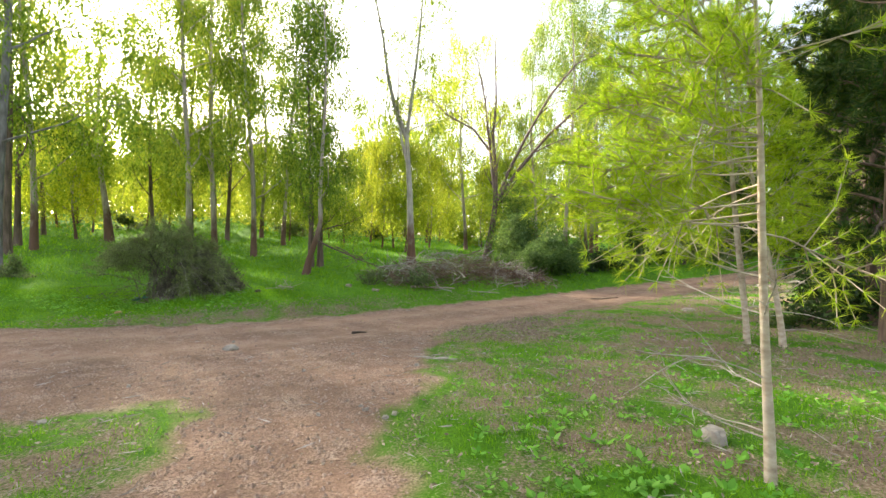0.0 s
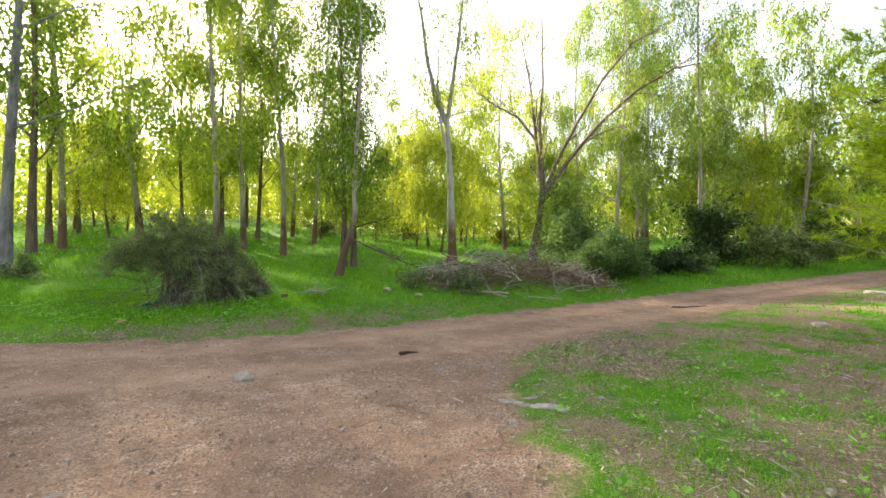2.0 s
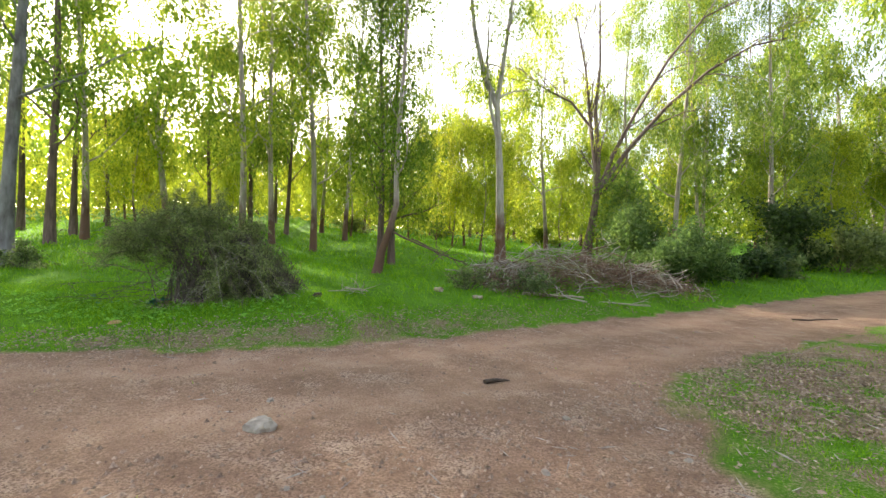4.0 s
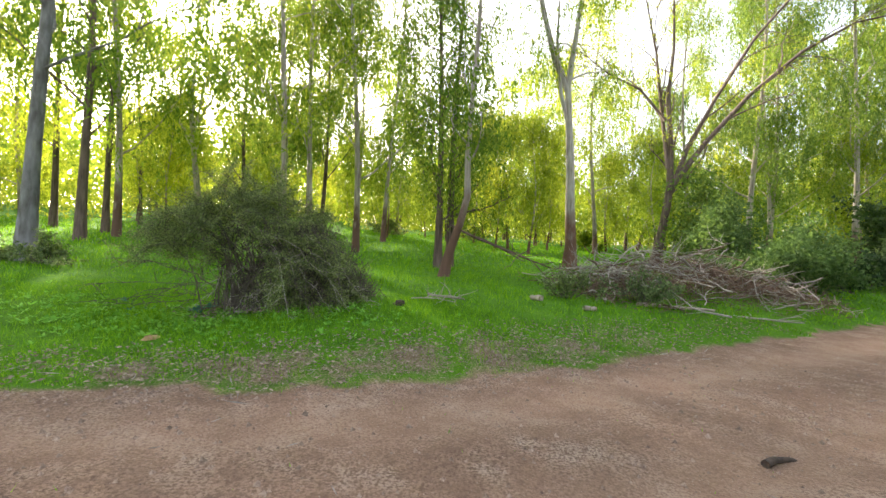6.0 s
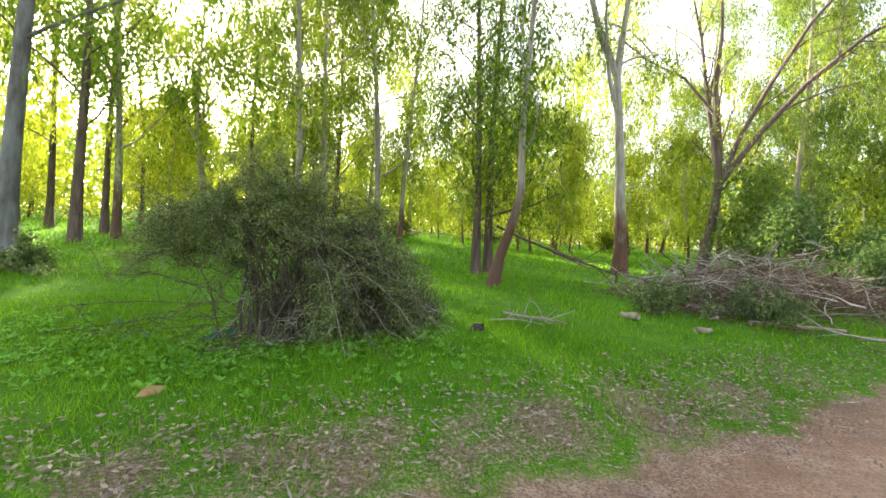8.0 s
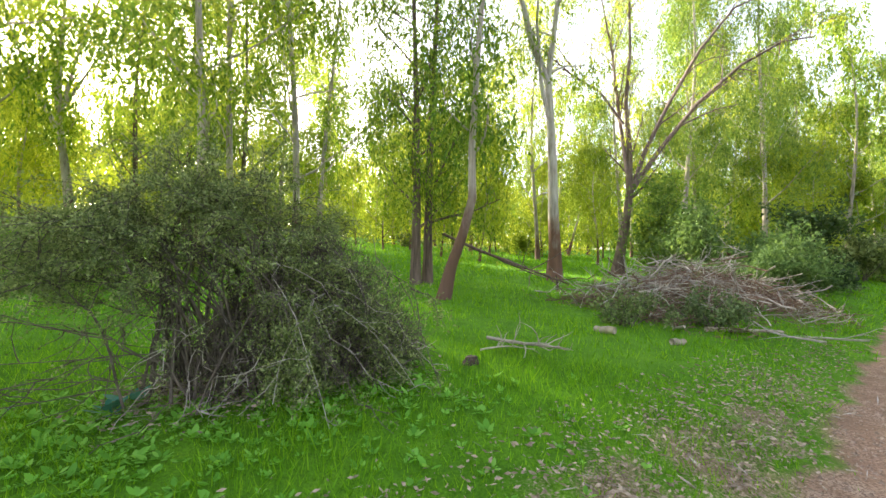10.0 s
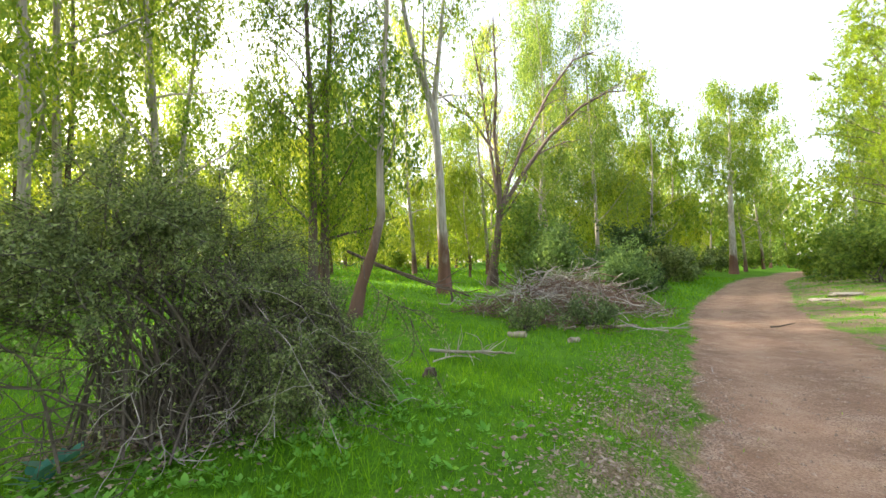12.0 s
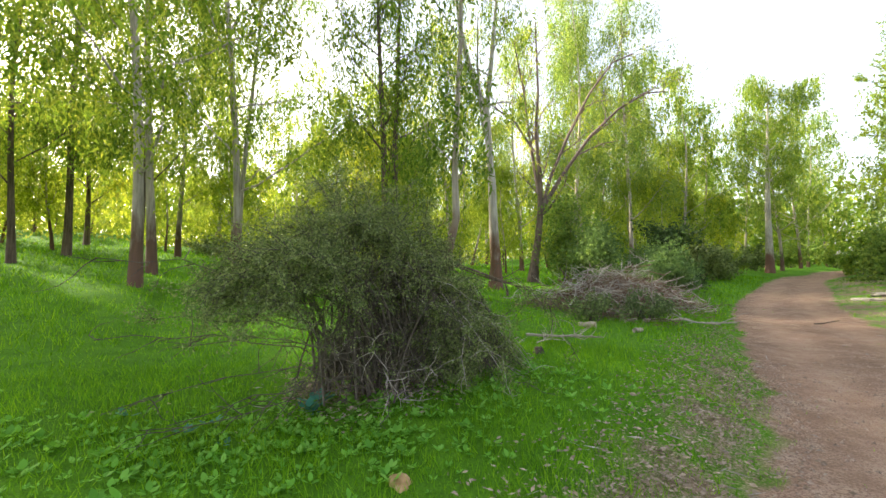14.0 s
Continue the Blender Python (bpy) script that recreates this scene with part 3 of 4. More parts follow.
limb_tree(ob, np.array([(-0.5, 0, -0.3), (-0.35, 0, 1), (-0.1, 0, 2.4), (0.1, 0, 4.0), (0.1, 0, 6), (-0.1, 0, 8.5), (0.1, 0, 11), (0, 0, 15)]), 0.27, BARK_BROWN, LEAF_GOLD, 65, limbs=9, start=0.4, reach=3.6, rise=1.3, per=11, twigs=9, sub=1, leaf_size=0.12, drop=0.8, spread=0.3, extra=extra)

# the big pale trunk by the track
key_tree(-15.1, 13.7, 17, 0.17, 66, "large pale eucalyptus trunk with mottled peeling bark", BARK_MOTTLED, LEAF, (0.5, 0.2), 0.2, limbs=12, start=0.22, reach=4.2, per=66, twigs=6)
# fan-shaped tree
ob = root("eucalyptus_tree", -24.0, 29.0, "fan-shaped eucalyptus with many pale ascending stems", "tree", GROUP)
fan = [([(-0.6, 0, 5.6), (-2.0, 0, 8), (-3.6, 0.3, 11.5), (-4.6, 0.3, 14.5)], 0.13), ([(-0.5, 0, 6), (0.2, 0, 9), (1.0, 0.2, 12), (2.0, 0.2, 15)], 0.13), ([(-0.5, 0, 6.4), (1.2, 0, 9), (2.8, 0, 11.5), (4.2, 0, 13.5)], 0.1), ([(-0.6, 0, 6.5), (-1.0, 0, 10), (-1.4, 0, 14)], 0.12)]
limb_tree(ob, np.array([(0.3, 0, -0.3), (0.1, 0, 2), (-0.2, 0, 4), (-0.5, 0, 6), (-0.6, 0, 9), (-0.4, 0, 12), (-0.3, 0, 16)]), 0.24, BARK_GREY, LEAF_GOLD, 67, limbs=7, start=0.4, reach=3, per=55, twigs=7, extra=fan)
# tall tree beside the bend
key_tree(38.0, 39.9, 21, 0.38, 68, "tall pale-trunked eucalyptus with a rounded crown beside the bend", BARK, LEAF, (0.5, 0), 0.5, limbs=15, start=0.45, reach=5.6, rise=0.45, per=44, twigs=7, spread=0.6, leaf_size=0.25, sub=4)
# pale trunk leaning behind the forked tree, and a spreading pale tree far along the track
ob = root("eucalyptus_tree", 7.46, 49.64, "pale eucalyptus trunk leaning over, leafy at its top", "tree", GROUP)
limb_tree(ob, np.array([(0, 0, -0.3), (0.5, 0, 1.6), (1.0, 0, 3.4), (1.35, 0, 5.2), (1.75, 0, 7.5), (2.3, 0, 10)]), 0.15, BARK, LEAF, 91, limbs=8, start=0.5, reach=2.6)
ob = root("eucalyptus_tree", 29.5, 46.5, "spreading pale eucalyptus with several ascending stems", "tree", GROUP)
limb_tree(ob, np.array([(0.4, 0, -0.3), (0.2, 0, 2), (0.3, 0, 4.5), (-0.2, 0, 8), (-1.0, 0, 12), (-1.5, 0, 18)]), 0.3, BARK, LEAF, 92, limbs=8, start=0.35, reach=5, leaf_size=0.26, per=44,
          extra=[([(0.3, 0, 4), (1.8, 0, 6.5), (3.6, 0, 10), (5, 0, 15)], 0.18), ([(0.3, 0, 4.5), (1.5, 0, 8), (2, 0, 12), (2.2, 0, 17)], 0.17), ([(0, 0, 6), (-2.4, 0, 9), (-4.2, 0, 13)], 0.14)])

# ---- far woods ----
def far_woods():
    h, g = Heap(), np.random.default_rng(11)
    n = 120000
    a = g.uniform(-1.45, 1.5, n)
    d = g.uniform(74, 125, n)
    x, y = d * np.sin(a), 6 + d * np.cos(a)
    top = 13 + 5.5 * waves(x, y, 6, 4) + 3.5 * waves(x, y, 2.2, 9)
    lump = waves(x, y, 1.6, 6) + g.normal(0, 0.45, n)
    keep = (lump > -0.45) & (np.abs(beside_road(x, y)[0]) > 5)
    x, y, top = x[keep], y[keep], top[keep]
    n = len(x)
    z = ground_z(x, y) + g.uniform(0.02, 1, n) ** 0.8 * top
    length = g.uniform(0.55, 1.25, n)
    blades(h, np.stack([x, y, z], -1), g.normal(0, 0.6, (n, 3)) + [0, 0, -0.7], length, length * 0.6, g)
    tagged(new("far_woods", h.mesh("far_woods", LEAF)), "hazy green far woodland", "woods", kind="stuff")


far_woods()


def undergrowth():
    h, g = Heap(), np.random.default_rng(12)
    n = 46000
    a, d = g.uniform(-1.4, 0.25, n), g.uniform(46, 74, n)
    x, y = d * np.sin(a), 6 + d * np.cos(a)
    top = 3.6 + 2.2 * waves(x, y, 4.5, 21) + 1.2 * waves(x, y, 1.6, 22)
    keep = (waves(x, y, 2.6, 23) + g.normal(0, 0.3, n) > 0.0) & (top > 0.6)
    x, y, top = x[keep], y[keep], top[keep]
    n = len(x)
    z = ground_z(x, y) + g.uniform(0.03, 1, n) * top
    length = g.uniform(0.22, 0.5, n)
    blades(h, np.stack([x, y, z], -1), g.normal(0, 0.6, (n, 3)) + [0, 0, -0.6], length, length * 0.5, g)
    tagged(new("undergrowth", h.mesh("undergrowth", LEAF_GOLD)), "yellow-green undergrowth between far trunks", "undergrowth", kind="stuff")


undergrowth()


# ---- pines ----
def pine(x, y, height, r0, seed, label, needle, bark, low, count, reach, tufts, per, length, droop=0.15, rise=0.25, group="", lean=(0, 0), bare=0, side=None, width=0.012, name="pine_tree"):
    """A pine: trunk, whorled branches and needle tufts; bare: dead lower branches."""
    g = np.random.default_rng(seed)
    ob = root(name, x, y, label, "tree", group)
    pts = trunk_line(height, lean, 0.08, 14, seed)
    trunk, crown = Heap(), Heap()
    u = np.linspace(0, 1, len(pts))
    tube(trunk, pts, r0 * (1 - 0.85 * u) * (1 + 0.3 * np.exp(-u * 25)), 9, 0.06)
    part("trunk", trunk, bark, ob, soft=True)
    for n in range(bare):
        p, d = along(pts, g.uniform(0.03, max(low * 1.4, 0.1)))
        t = g.uniform(0, 6.28) if side is None else side + g.normal(0, 0.9)
        dead = Heap()
        line = wander(p, (math.cos(t), math.sin(t), g.uniform(-0.1, 0.5)), g.uniform(0.3, 1.0) * reach * 0.7, 6, 0.4, 0, g)
        tube(dead, line, np.linspace(r0 * 0.18, 0.002, 7), 5)
        for _ in range(3):
            q, e = along(line, g.uniform(0.3, 0.9))
            tw = wander(q, e / np.linalg.norm(e) + g.normal(0, 0.6, 3), g.uniform(0.1, 0.3) * reach, 4, 0.4, 0, g)
            tube(dead, tw, np.linspace(0.004, 0.0015, 5), 4, join=True)
        part("dead_branch", dead, TWIG, ob, "bare pale dead branch")
    at_p, at_d = [], []
    for n in range(count):
        a = low + (0.98 - low) * (n + g.uniform(0, 0.9)) / count
        p, d = along(pts, a)
        t = n * 2.4 + g.uniform(-0.5, 0.5) if side is None or n % 9 == 0 else side + g.normal(0, 0.55)
        line = wander(p, (math.cos(t), math.sin(t), rise + 0.8 * a - droop), reach * (1.08 - a) * g.uniform(0.7, 1.2) + 0.12, 6, 0.3, 0.2, g)
        branch = Heap()
        tube(branch, line, np.linspace(r0 * 0.28 * (1.15 - a), 0.004, 7), 4)
        for _ in range(tufts):
            v = g.uniform(0.25, 1.0)
            q, e = along(line, v)
            e = e / np.linalg.norm(e)
            tw = wander(q, e + g.normal(0, 0.65, 3), (0.12 + 0.22 * g.uniform()) * reach * (1.3 - v), 2, 0.3, 0.1, g)
            tube(branch, tw, np.linspace(0.006, 0.003, 3), 3, join=True)
            for w in np.linspace(0.25, 1, 4):
                q2, e2 = along(tw, w)
                at_p.append(q2)
                at_d.append(e2 / np.linalg.norm(e2))
        part("branch", branch, bark, ob)
    m = max(per // 4, 2)
    P, D = np.repeat(np.array(at_p), m, 0), np.repeat(np.array(at_d), m, 0)
    n = len(P)
    axes = D * g.uniform(0.3, 1.3, (n, 1)) + g.normal(0, 0.55, (n, 3)) + np.array([0, 0, 0.1])
    size = length * g.uniform(0.6, 1.2, n)
    blades(crown, P, axes, size, np.maximum(width, size * 0.05), g)
    part("needles", crown, needle, ob)
    return ob


pine(2.5, 2.6, 4.6, 0.033, 71, "slender young pine with a pale trunk and bright needles", NEEDLE, BARK_PINE, 0.36, 44, 2.1, 18, 92, 0.1, droop=0.62, bare=10, side=3.0, lean=(-0.25, 0.1), width=0.0045)
for x, y, h, s, ln in ((5.7, 7.3, 5.8, 72, (-0.6, 0.2)), (6.1, 7.0, 5.0, 73, (-0.9, 0.0)), (5.9, 7.6, 6.4, 74, (-0.3, 0.4))):
    pine(x, y, h, 0.05, s, "young pine with bare leaning stem and bright green needles", NEEDLE, BARK_PINE, 0.2, 28, 2.1, 11, 80, 0.15, bare=5, lean=ln, group="young pines beside the track", width=0.009)
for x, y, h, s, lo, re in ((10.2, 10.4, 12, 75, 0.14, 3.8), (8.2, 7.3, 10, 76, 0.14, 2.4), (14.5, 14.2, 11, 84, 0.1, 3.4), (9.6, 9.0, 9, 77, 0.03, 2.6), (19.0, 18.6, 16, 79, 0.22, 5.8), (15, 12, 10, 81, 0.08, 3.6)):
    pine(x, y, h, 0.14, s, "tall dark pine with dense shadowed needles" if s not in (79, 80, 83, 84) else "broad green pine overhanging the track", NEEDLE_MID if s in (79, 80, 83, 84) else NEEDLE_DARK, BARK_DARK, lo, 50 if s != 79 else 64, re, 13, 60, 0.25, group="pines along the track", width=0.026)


# ---- shrubs ----
def shrub(x, y, w, h, seed, leaf, label, stems=14, leaves=3500, size=0.09, name="shrub", group="", deep=None):
    g = np.random.default_rng(seed)
    ob = root(name, x, y, label, "shrub", group)
    crown = Heap()
    wood = []
    for n in range(stems):
        t, out = g.uniform(0, 6.28), g.uniform(0.25, 1.0)
        line = wander((g.normal(0, w * 0.07), g.normal(0, w * 0.07), -0.08), (math.cos(t) * out, math.sin(t) * out, 1.1), h * g.uniform(0.75, 1.15), 7, 0.45, -0.5 * out, g)
        line[:, 0:2] *= w / max(h, 0.3) * 0.7
        stem = Heap()
        tube(stem, line, np.linspace(0.012 + 0.006 * h, 0.003, 8), 5)
        for _ in range(5):
            q, e = along(line, g.uniform(0.3, 1))
            tw = wander(q, e / np.linalg.norm(e) + g.normal(0, 0.8, 3), h * g.uniform(0.15, 0.4), 4, 0.5, -0.2, g)
            tube(stem, tw, np.linspace(0.006, 0.002, 5), 3, join=True)
            wood += list(tw)
        wood += list(line[3:])
        part("stem", stem, STEM, ob)
    wood = np.array(wood)
    p = wood[g.integers(0, len(wood), leaves)] + g.normal(0, h * 0.07, (leaves, 3))
    p[:, 2] = np.maximum(p[:, 2], 0.03)
    s = size * g.uniform(0.5, 1.4, leaves)
    blades(crown, p, g.normal(0, 1, (leaves, 3)), s, s * 0.7, g)
    part("foliage", crown, leaf, ob)
    return ob


for x, y, w, h, s, leaf, n, size in [
        (5.4, 21.9, 3.2, 2.3, 90, LEAF_TAMARISK, 15000, 0.1), (7.6, 23.6, 3.6, 2.1, 91, LEAF_TAMARISK, 14000, 0.1), (4.4, 24.5, 3.4, 3.1, 92, LEAF_TAMARISK, 15000, 0.11), (9.6, 25.4, 3.0, 1.6, 93, LEAF_BLACK, 4500, 0.15),
        (11.5, 27.0, 2.6, 1.4, 94, LEAF_GREY, 3500, 0.15), (17.4, 30.6, 3.4, 2.4, 96, LEAF_GREY, 4000, 0.18), (21, 31.8, 3.0, 2.2, 97, LEAF_GREY, 4000, 0.18), (26, 36.6, 3.4, 2.2, 98, LEAF_GREY, 3500, 0.2),
        (32, 40, 3.6, 2.4, 99, LEAF_DEEP, 3500, 0.2), (40, 43, 4, 2.6, 100, LEAF_GREY, 3500, 0.22), (50, 46, 4, 2.8, 101, LEAF_DEEP, 3500, 0.24), (45, 36, 4, 2.6, 102, LEAF_DEEP, 3500, 0.24), (62, 47.5, 4, 3, 103, LEAF_DEEP, 3500, 0.26),
        (-14.35, 13.55, 1.3, 0.75, 104, LEAF_GREY, 2600, 0.06), (-16.5, 45, 3, 1.9, 105, LEAF_GREY, 2200, 0.2), (-9, 50, 3, 1.9, 106, LEAF_GREY, 2200, 0.2), (-31, 40, 2.4, 1.6, 107, LEAF_GREY, 2000, 0.18), (1.5, 46, 3.5, 1.8, 108, LEAF_GOLD, 2200, 0.2),
        (-2.6, 15.6, 1.0, 0.7, 109, LEAF_GREY, 1500, 0.06), (-0.9, 15.9, 1.3, 0.75, 110, LEAF_GREY, 2000, 0.06), (-15.5, 13.3, 0.9, 0.6, 111, LEAF_GREY, 1500, 0.06), (9.2, 9.1, 2.0, 1.3, 112, LEAF_BLACK, 5000, 0.1), (10.6, 10.6, 2.0, 1.4, 117, LEAF_BLACK, 4000, 0.1), (26, 22.5, 3.6, 4.2, 114, LEAF_DEEP, 6000, 0.2), (31, 26.5, 3.8, 4.4, 115, LEAF_DEEP, 6000, 0.22), (38, 30.5, 4, 4.6, 116, LEAF, 6000, 0.24)]:
    shrub(x, y, w, h, s, leaf, "rounded evergreen shrub in the grass" if leaf is not LEAF_GREY else "grey-green scrubby shrub in the grass", 12, n, size, group="shrubs of the wood")
shrub(4.5, 27.4, 1.7, 5.0, 113, LEAF_DEEP, "dark ivy-like leafy column at the foot of the bare tree", 9, 6000, 0.16, "climbing_shrub")
shrub(14.6, 31.0, 3.0, 4.2, 95, LEAF_BLACK, "dark round-headed small tree on several stems", 8, 6000, 0.22, "small_tree")


# the big tangled bush beside the track
def tangled_bush():
    """Arching stems under a leafy dome, hollow on one side, with a skirt of dry hanging stems on the other."""
    g = np.random.default_rng(120)
    ob = root("tangled_bush", -7.95, 12.4, "large tangled bush, grey-green leaves over bare dead stems", "bush")
    ob.rotation_euler.z = radians(20)
    mid, half = np.array([-0.3, 0.0, 0.86]), np.array([1.65, 1.1, 1.02])
    leafy = []

    def arc(a, b, rise, shake, k=10):
        u = np.linspace(0, 1, k + 1)[:, None]
        c = np.array([a[0] * 0.75 + b[0] * 0.25, a[1] * 0.75 + b[1] * 0.25, max(a[2], b[2]) + rise])
        line = (1 - u) ** 2 * np.array(a) + 2 * u * (1 - u) * c + u * u * np.array(b)
        line = line + np.cumsum(g.normal(0, shake, (k + 1, 3)), 0) * np.minimum(u * 4, 1)
        line[:, 2] = np.maximum(line[:, 2], -0.04 + 0.004 * np.arange(k + 1))
        return line

    def stem(name, line, r, mat, twigs, length, keep, label="", lift=-0.5):
        h = Heap()
        tube(h, line, np.linspace(r, 0.003, len(line)), 6)
        for _ in range(twigs):
            q, e = along(line, g.uniform(0.45, 1))
            tw = wander(q, e / np.linalg.norm(e) + g.normal(0, 0.8, 3), length * g.uniform(0.4, 1.2), 5, 0.6, lift, g)
            tw[:, 2] = np.maximum(tw[:, 2], 0.01)
            tube(h, tw, np.linspace(0.0055, 0.0018, 6), 3, join=True)
            if keep:
                leafy.append(tw)
        part(name, h, mat, ob, label)
    # stems that arch up and out to the dome
    for n in range(72):
        turn, up = (g.uniform(0, 6.28), g.uniform(0.02, 1.0)) if n % 3 else (g.normal(3.3, 0.7), g.uniform(0.0, 0.9))
        flat = math.sqrt(1 - up * up)
        end = mid + half * np.array([math.cos(turn) * flat, math.sin(turn) * flat, up]) * g.uniform(0.85, 1.04)
        if end[0] > 0.9:
            end[2] *= max(0.45, 1 - 0.5 * (end[0] - 0.9))
        foot = (g.normal(-0.1, 0.36), g.normal(-0.05, 0.3), -0.06)
        stem("stem", arc(foot, end, 0.25, 0.028), g.uniform(0.007, 0.018), STEM, 14, 0.5, True)
    # loose shoots above the dome
    for n in range(9):
        foot = mid + [g.normal(0.2, 0.55), g.normal(0, 0.4), 0.75]
        line = wander(foot, (g.normal(0, 0.25), g.normal(0, 0.25), 1), g.uniform(0.6, 1.0), 8, 0.4, -0.1, g)
        stem("stem", line, 0.008, STEM, 5, 0.3, True)
    # bare boughs reaching low over the grass on the hollow side
    for n in range(8):
        foot = (g.normal(-0.25, 0.2), g.normal(-0.3, 0.2), 0.02)
        end = (g.uniform(-2.5, -1.5), g.normal(-0.45, 0.45), g.uniform(0.25, 0.95))
        stem("stem", arc(foot, end, 0.05, 0.045), g.uniform(0.005, 0.011), STEM, 9, 0.45, n % 2 == 0, lift=0.0)
    # skirt of dry stems sloping to the ground
    for n in range(150):
        a = (g.uniform(-0.1, 0.95), g.normal(0, 0.45), g.uniform(0.7, 1.65))
        b = (a[0] + g.uniform(0.2, 1.15), a[1] * 1.3 + g.normal(-0.1, 0.3), 0.02)
        a = (a[0], a[1], a[2] * (1.05 - 0.25 * a[0]))
        stem("dead_stem", arc(a, b, -0.1, 0.05, 8), g.uniform(0.0025, 0.006), TWIG if n % 4 == 0 else STEM, 7, 0.45, n % 3 != 0, "dry grey hanging stem", -0.6)
    # dry stems hanging in front of the hollow middle
    for n in range(55):
        a = (g.uniform(-0.6, 1.0), g.uniform(-0.8, -0.1), g.uniform(0.3, 1.2))
        b = (a[0] + g.normal(0.1, 0.45), a[1] + g.normal(-0.08, 0.25), g.choice([0.0, 0.0, 0.2]))
        stem("dead_stem", arc(a, b, -0.05, 0.045, 8), g.uniform(0.002, 0.0045), TWIG if n % 5 == 0 else STEM, 7, 0.4, n % 2 == 0, "dry pale hanging stem", -0.6)
    wood = np.concatenate(leafy)
    n = 290000
    p = wood[g.integers(0, len(wood), n)] + g.normal(0, 0.036, (n, 3))
    shell = np.linalg.norm((p - mid) / half, axis=1)
    hollow = np.where(p[:, 0] < -0.45, p[:, 2] < 0.62 + 0.14 * np.sin(p[:, 1] * 7 + p[:, 0] * 5), (p[:, 2] < 0.45) & (p[:, 0] < 0.2))
    chance = np.where(shell > 0.72, 1.0, 0.22) * np.where(hollow, 0.09, 1.0) * np.where((p[:, 0] > 0.6) & (p[:, 2] < 0.7), 0.7, 1.0)
    p = p[(g.uniform(0, 1, n) < chance) & (p[:, 2] > 0.04)][:165000]
    n = len(p)
    s = g.uniform(0.013, 0.036, n)
    h = Heap()
    blades(h, p, g.normal(0, 1, (n, 3)), s, s * 0.6, g)
    part("foliage", h, LEAF_GREY, ob)
    # fine dry brush filling the inside
    n = 5000
    h = Heap()
    a = g.uniform(0, 6.28, n)
    rad = np.sqrt(g.uniform(0, 1, n))
    q = np.stack([0.62 + 1.2 * rad * np.cos(a), 0.1 + 0.85 * rad * np.sin(a), np.zeros(n)], -1)
    q[:, 2] = g.uniform(0, 1, n) * (1.25 * (1 - rad ** 2) + 0.1)
    axes = g.normal(0, 0.5, (n, 3)) + [0.15, -0.1, 0.9]
    diamonds(h, q, axes, g.uniform(0.2, 0.5, n), 0.009, g)
    # finest twigs, drooping over the skirt and the front
    n = 5500
    u, v = g.uniform(0, 1, n), g.uniform(-1.0, 0.8, n)
    q = np.stack([0.1 + (0.55 + 1.25 * u) * np.cos(v) * g.uniform(0.7, 1.02, n), (0.3 + 0.75 * u) * np.sin(v) * g.uniform(0.75, 1.02, n), (1 - u) * 1.35 + 0.06], -1)
    axes = np.stack([0.5 * np.cos(v), 0.4 * np.sin(v), -0.6 * np.ones(n)], -1) + g.normal(0, 0.5, (n, 3))
    length = np.minimum(g.uniform(0.12, 0.42, n), 0.12 + q[:, 2])
    diamonds(h, q, axes, length, 0.0055, g)
    tagged(part("dry_brush", h, STEM, ob, "grey dry inner twigs"), kind="stuff")


tangled_bush()


# ---- brush pile ----
def brush_pile():
    g = np.random.default_rng(130)
    ob = root("brush_pile", 1.3, 18.9, "long heap of cut grey branches and brown brush on the grass", "brush pile")
    base = float(ground_z(1.3, 18.9)[0])
    shapes = []
    for n in range(16):
        h = Heap()
        length = g.uniform(0.6, 1.9)
        line = wander((-length / 2, 0, 0), (1, g.normal(0, 0.2), g.normal(0, 0.1)), length, 7, 0.45, 0, g)
        tube(h, line, np.linspace(g.uniform(0.008, 0.026), 0.004, 8), 5, 0.1)
        for _ in range(6):
            q, e = along(line, g.uniform(0.25, 0.9))
            tw = wander(q, e / np.linalg.norm(e) + g.normal(0, 0.6, 3), length * g.uniform(0.15, 0.4), 3, 0.4, 0, g)
            tube(h, tw, np.linspace(0.007, 0.0025, 4), 3, join=True)
        shapes.append(h.mesh("branch", BLEACHED if n % 8 == 1 else TWIG if n % 4 else TWIG_BROWN))
    ax, ay = math.cos(radians(31)), math.sin(radians(31))
    for n in range(290):
        u, v = g.uniform(-1, 1) * 4.3, max(-2.1, min(2.1, g.normal(0, 1.0)))
        x, y = u * ax - v * ay, u * ay + v * ax
        tall = 1.1 * math.exp(-((u + 0.6) / 3.0) ** 2) + 0.2
        z = float(ground_z(1.3 + x, 18.9 + y)[0]) - base + 0.04 + tall * math.exp(-(v / 1.7) ** 2) * g.uniform(0.15, 1.0) ** 0.6
        b = new("branch", shapes[int(g.integers(0, 16))])
        b.parent = ob
        b.matrix_basis = Matrix.LocRotScale((x, y, z), Euler((g.normal(0, 0.5) + 3.14 * (n % 2), g.normal(0, 0.3), radians(31) + g.normal(0, 1.3))), [g.uniform(0.7, 1.15)] * 3)
    h = Heap()
    n = 14000
    u, v = g.uniform(-1, 1, n) * 4.4, g.normal(0, 0.8, n)
    tall = (0.85 * np.exp(-((u + 0.6) / 2.8) ** 2) + 0.12) * np.exp(-(v / 1.4) ** 2)
    x, y = u * ax - v * ay, u * ay + v * ax
    z = ground_z(1.3 + x, 18.9 + y) - base + g.uniform(0, 1, n) * tall
    diamonds(h, np.stack([x, y, z], -1), g.normal(0, 1, (n, 3)) * [1, 1, 0.4], g.uniform(0.1, 0.36, n), 0.016, g)
    tagged(part("dry_brush", h, TWIG_BROWN, ob, "dry brown brush and leaves"), kind="stuff")


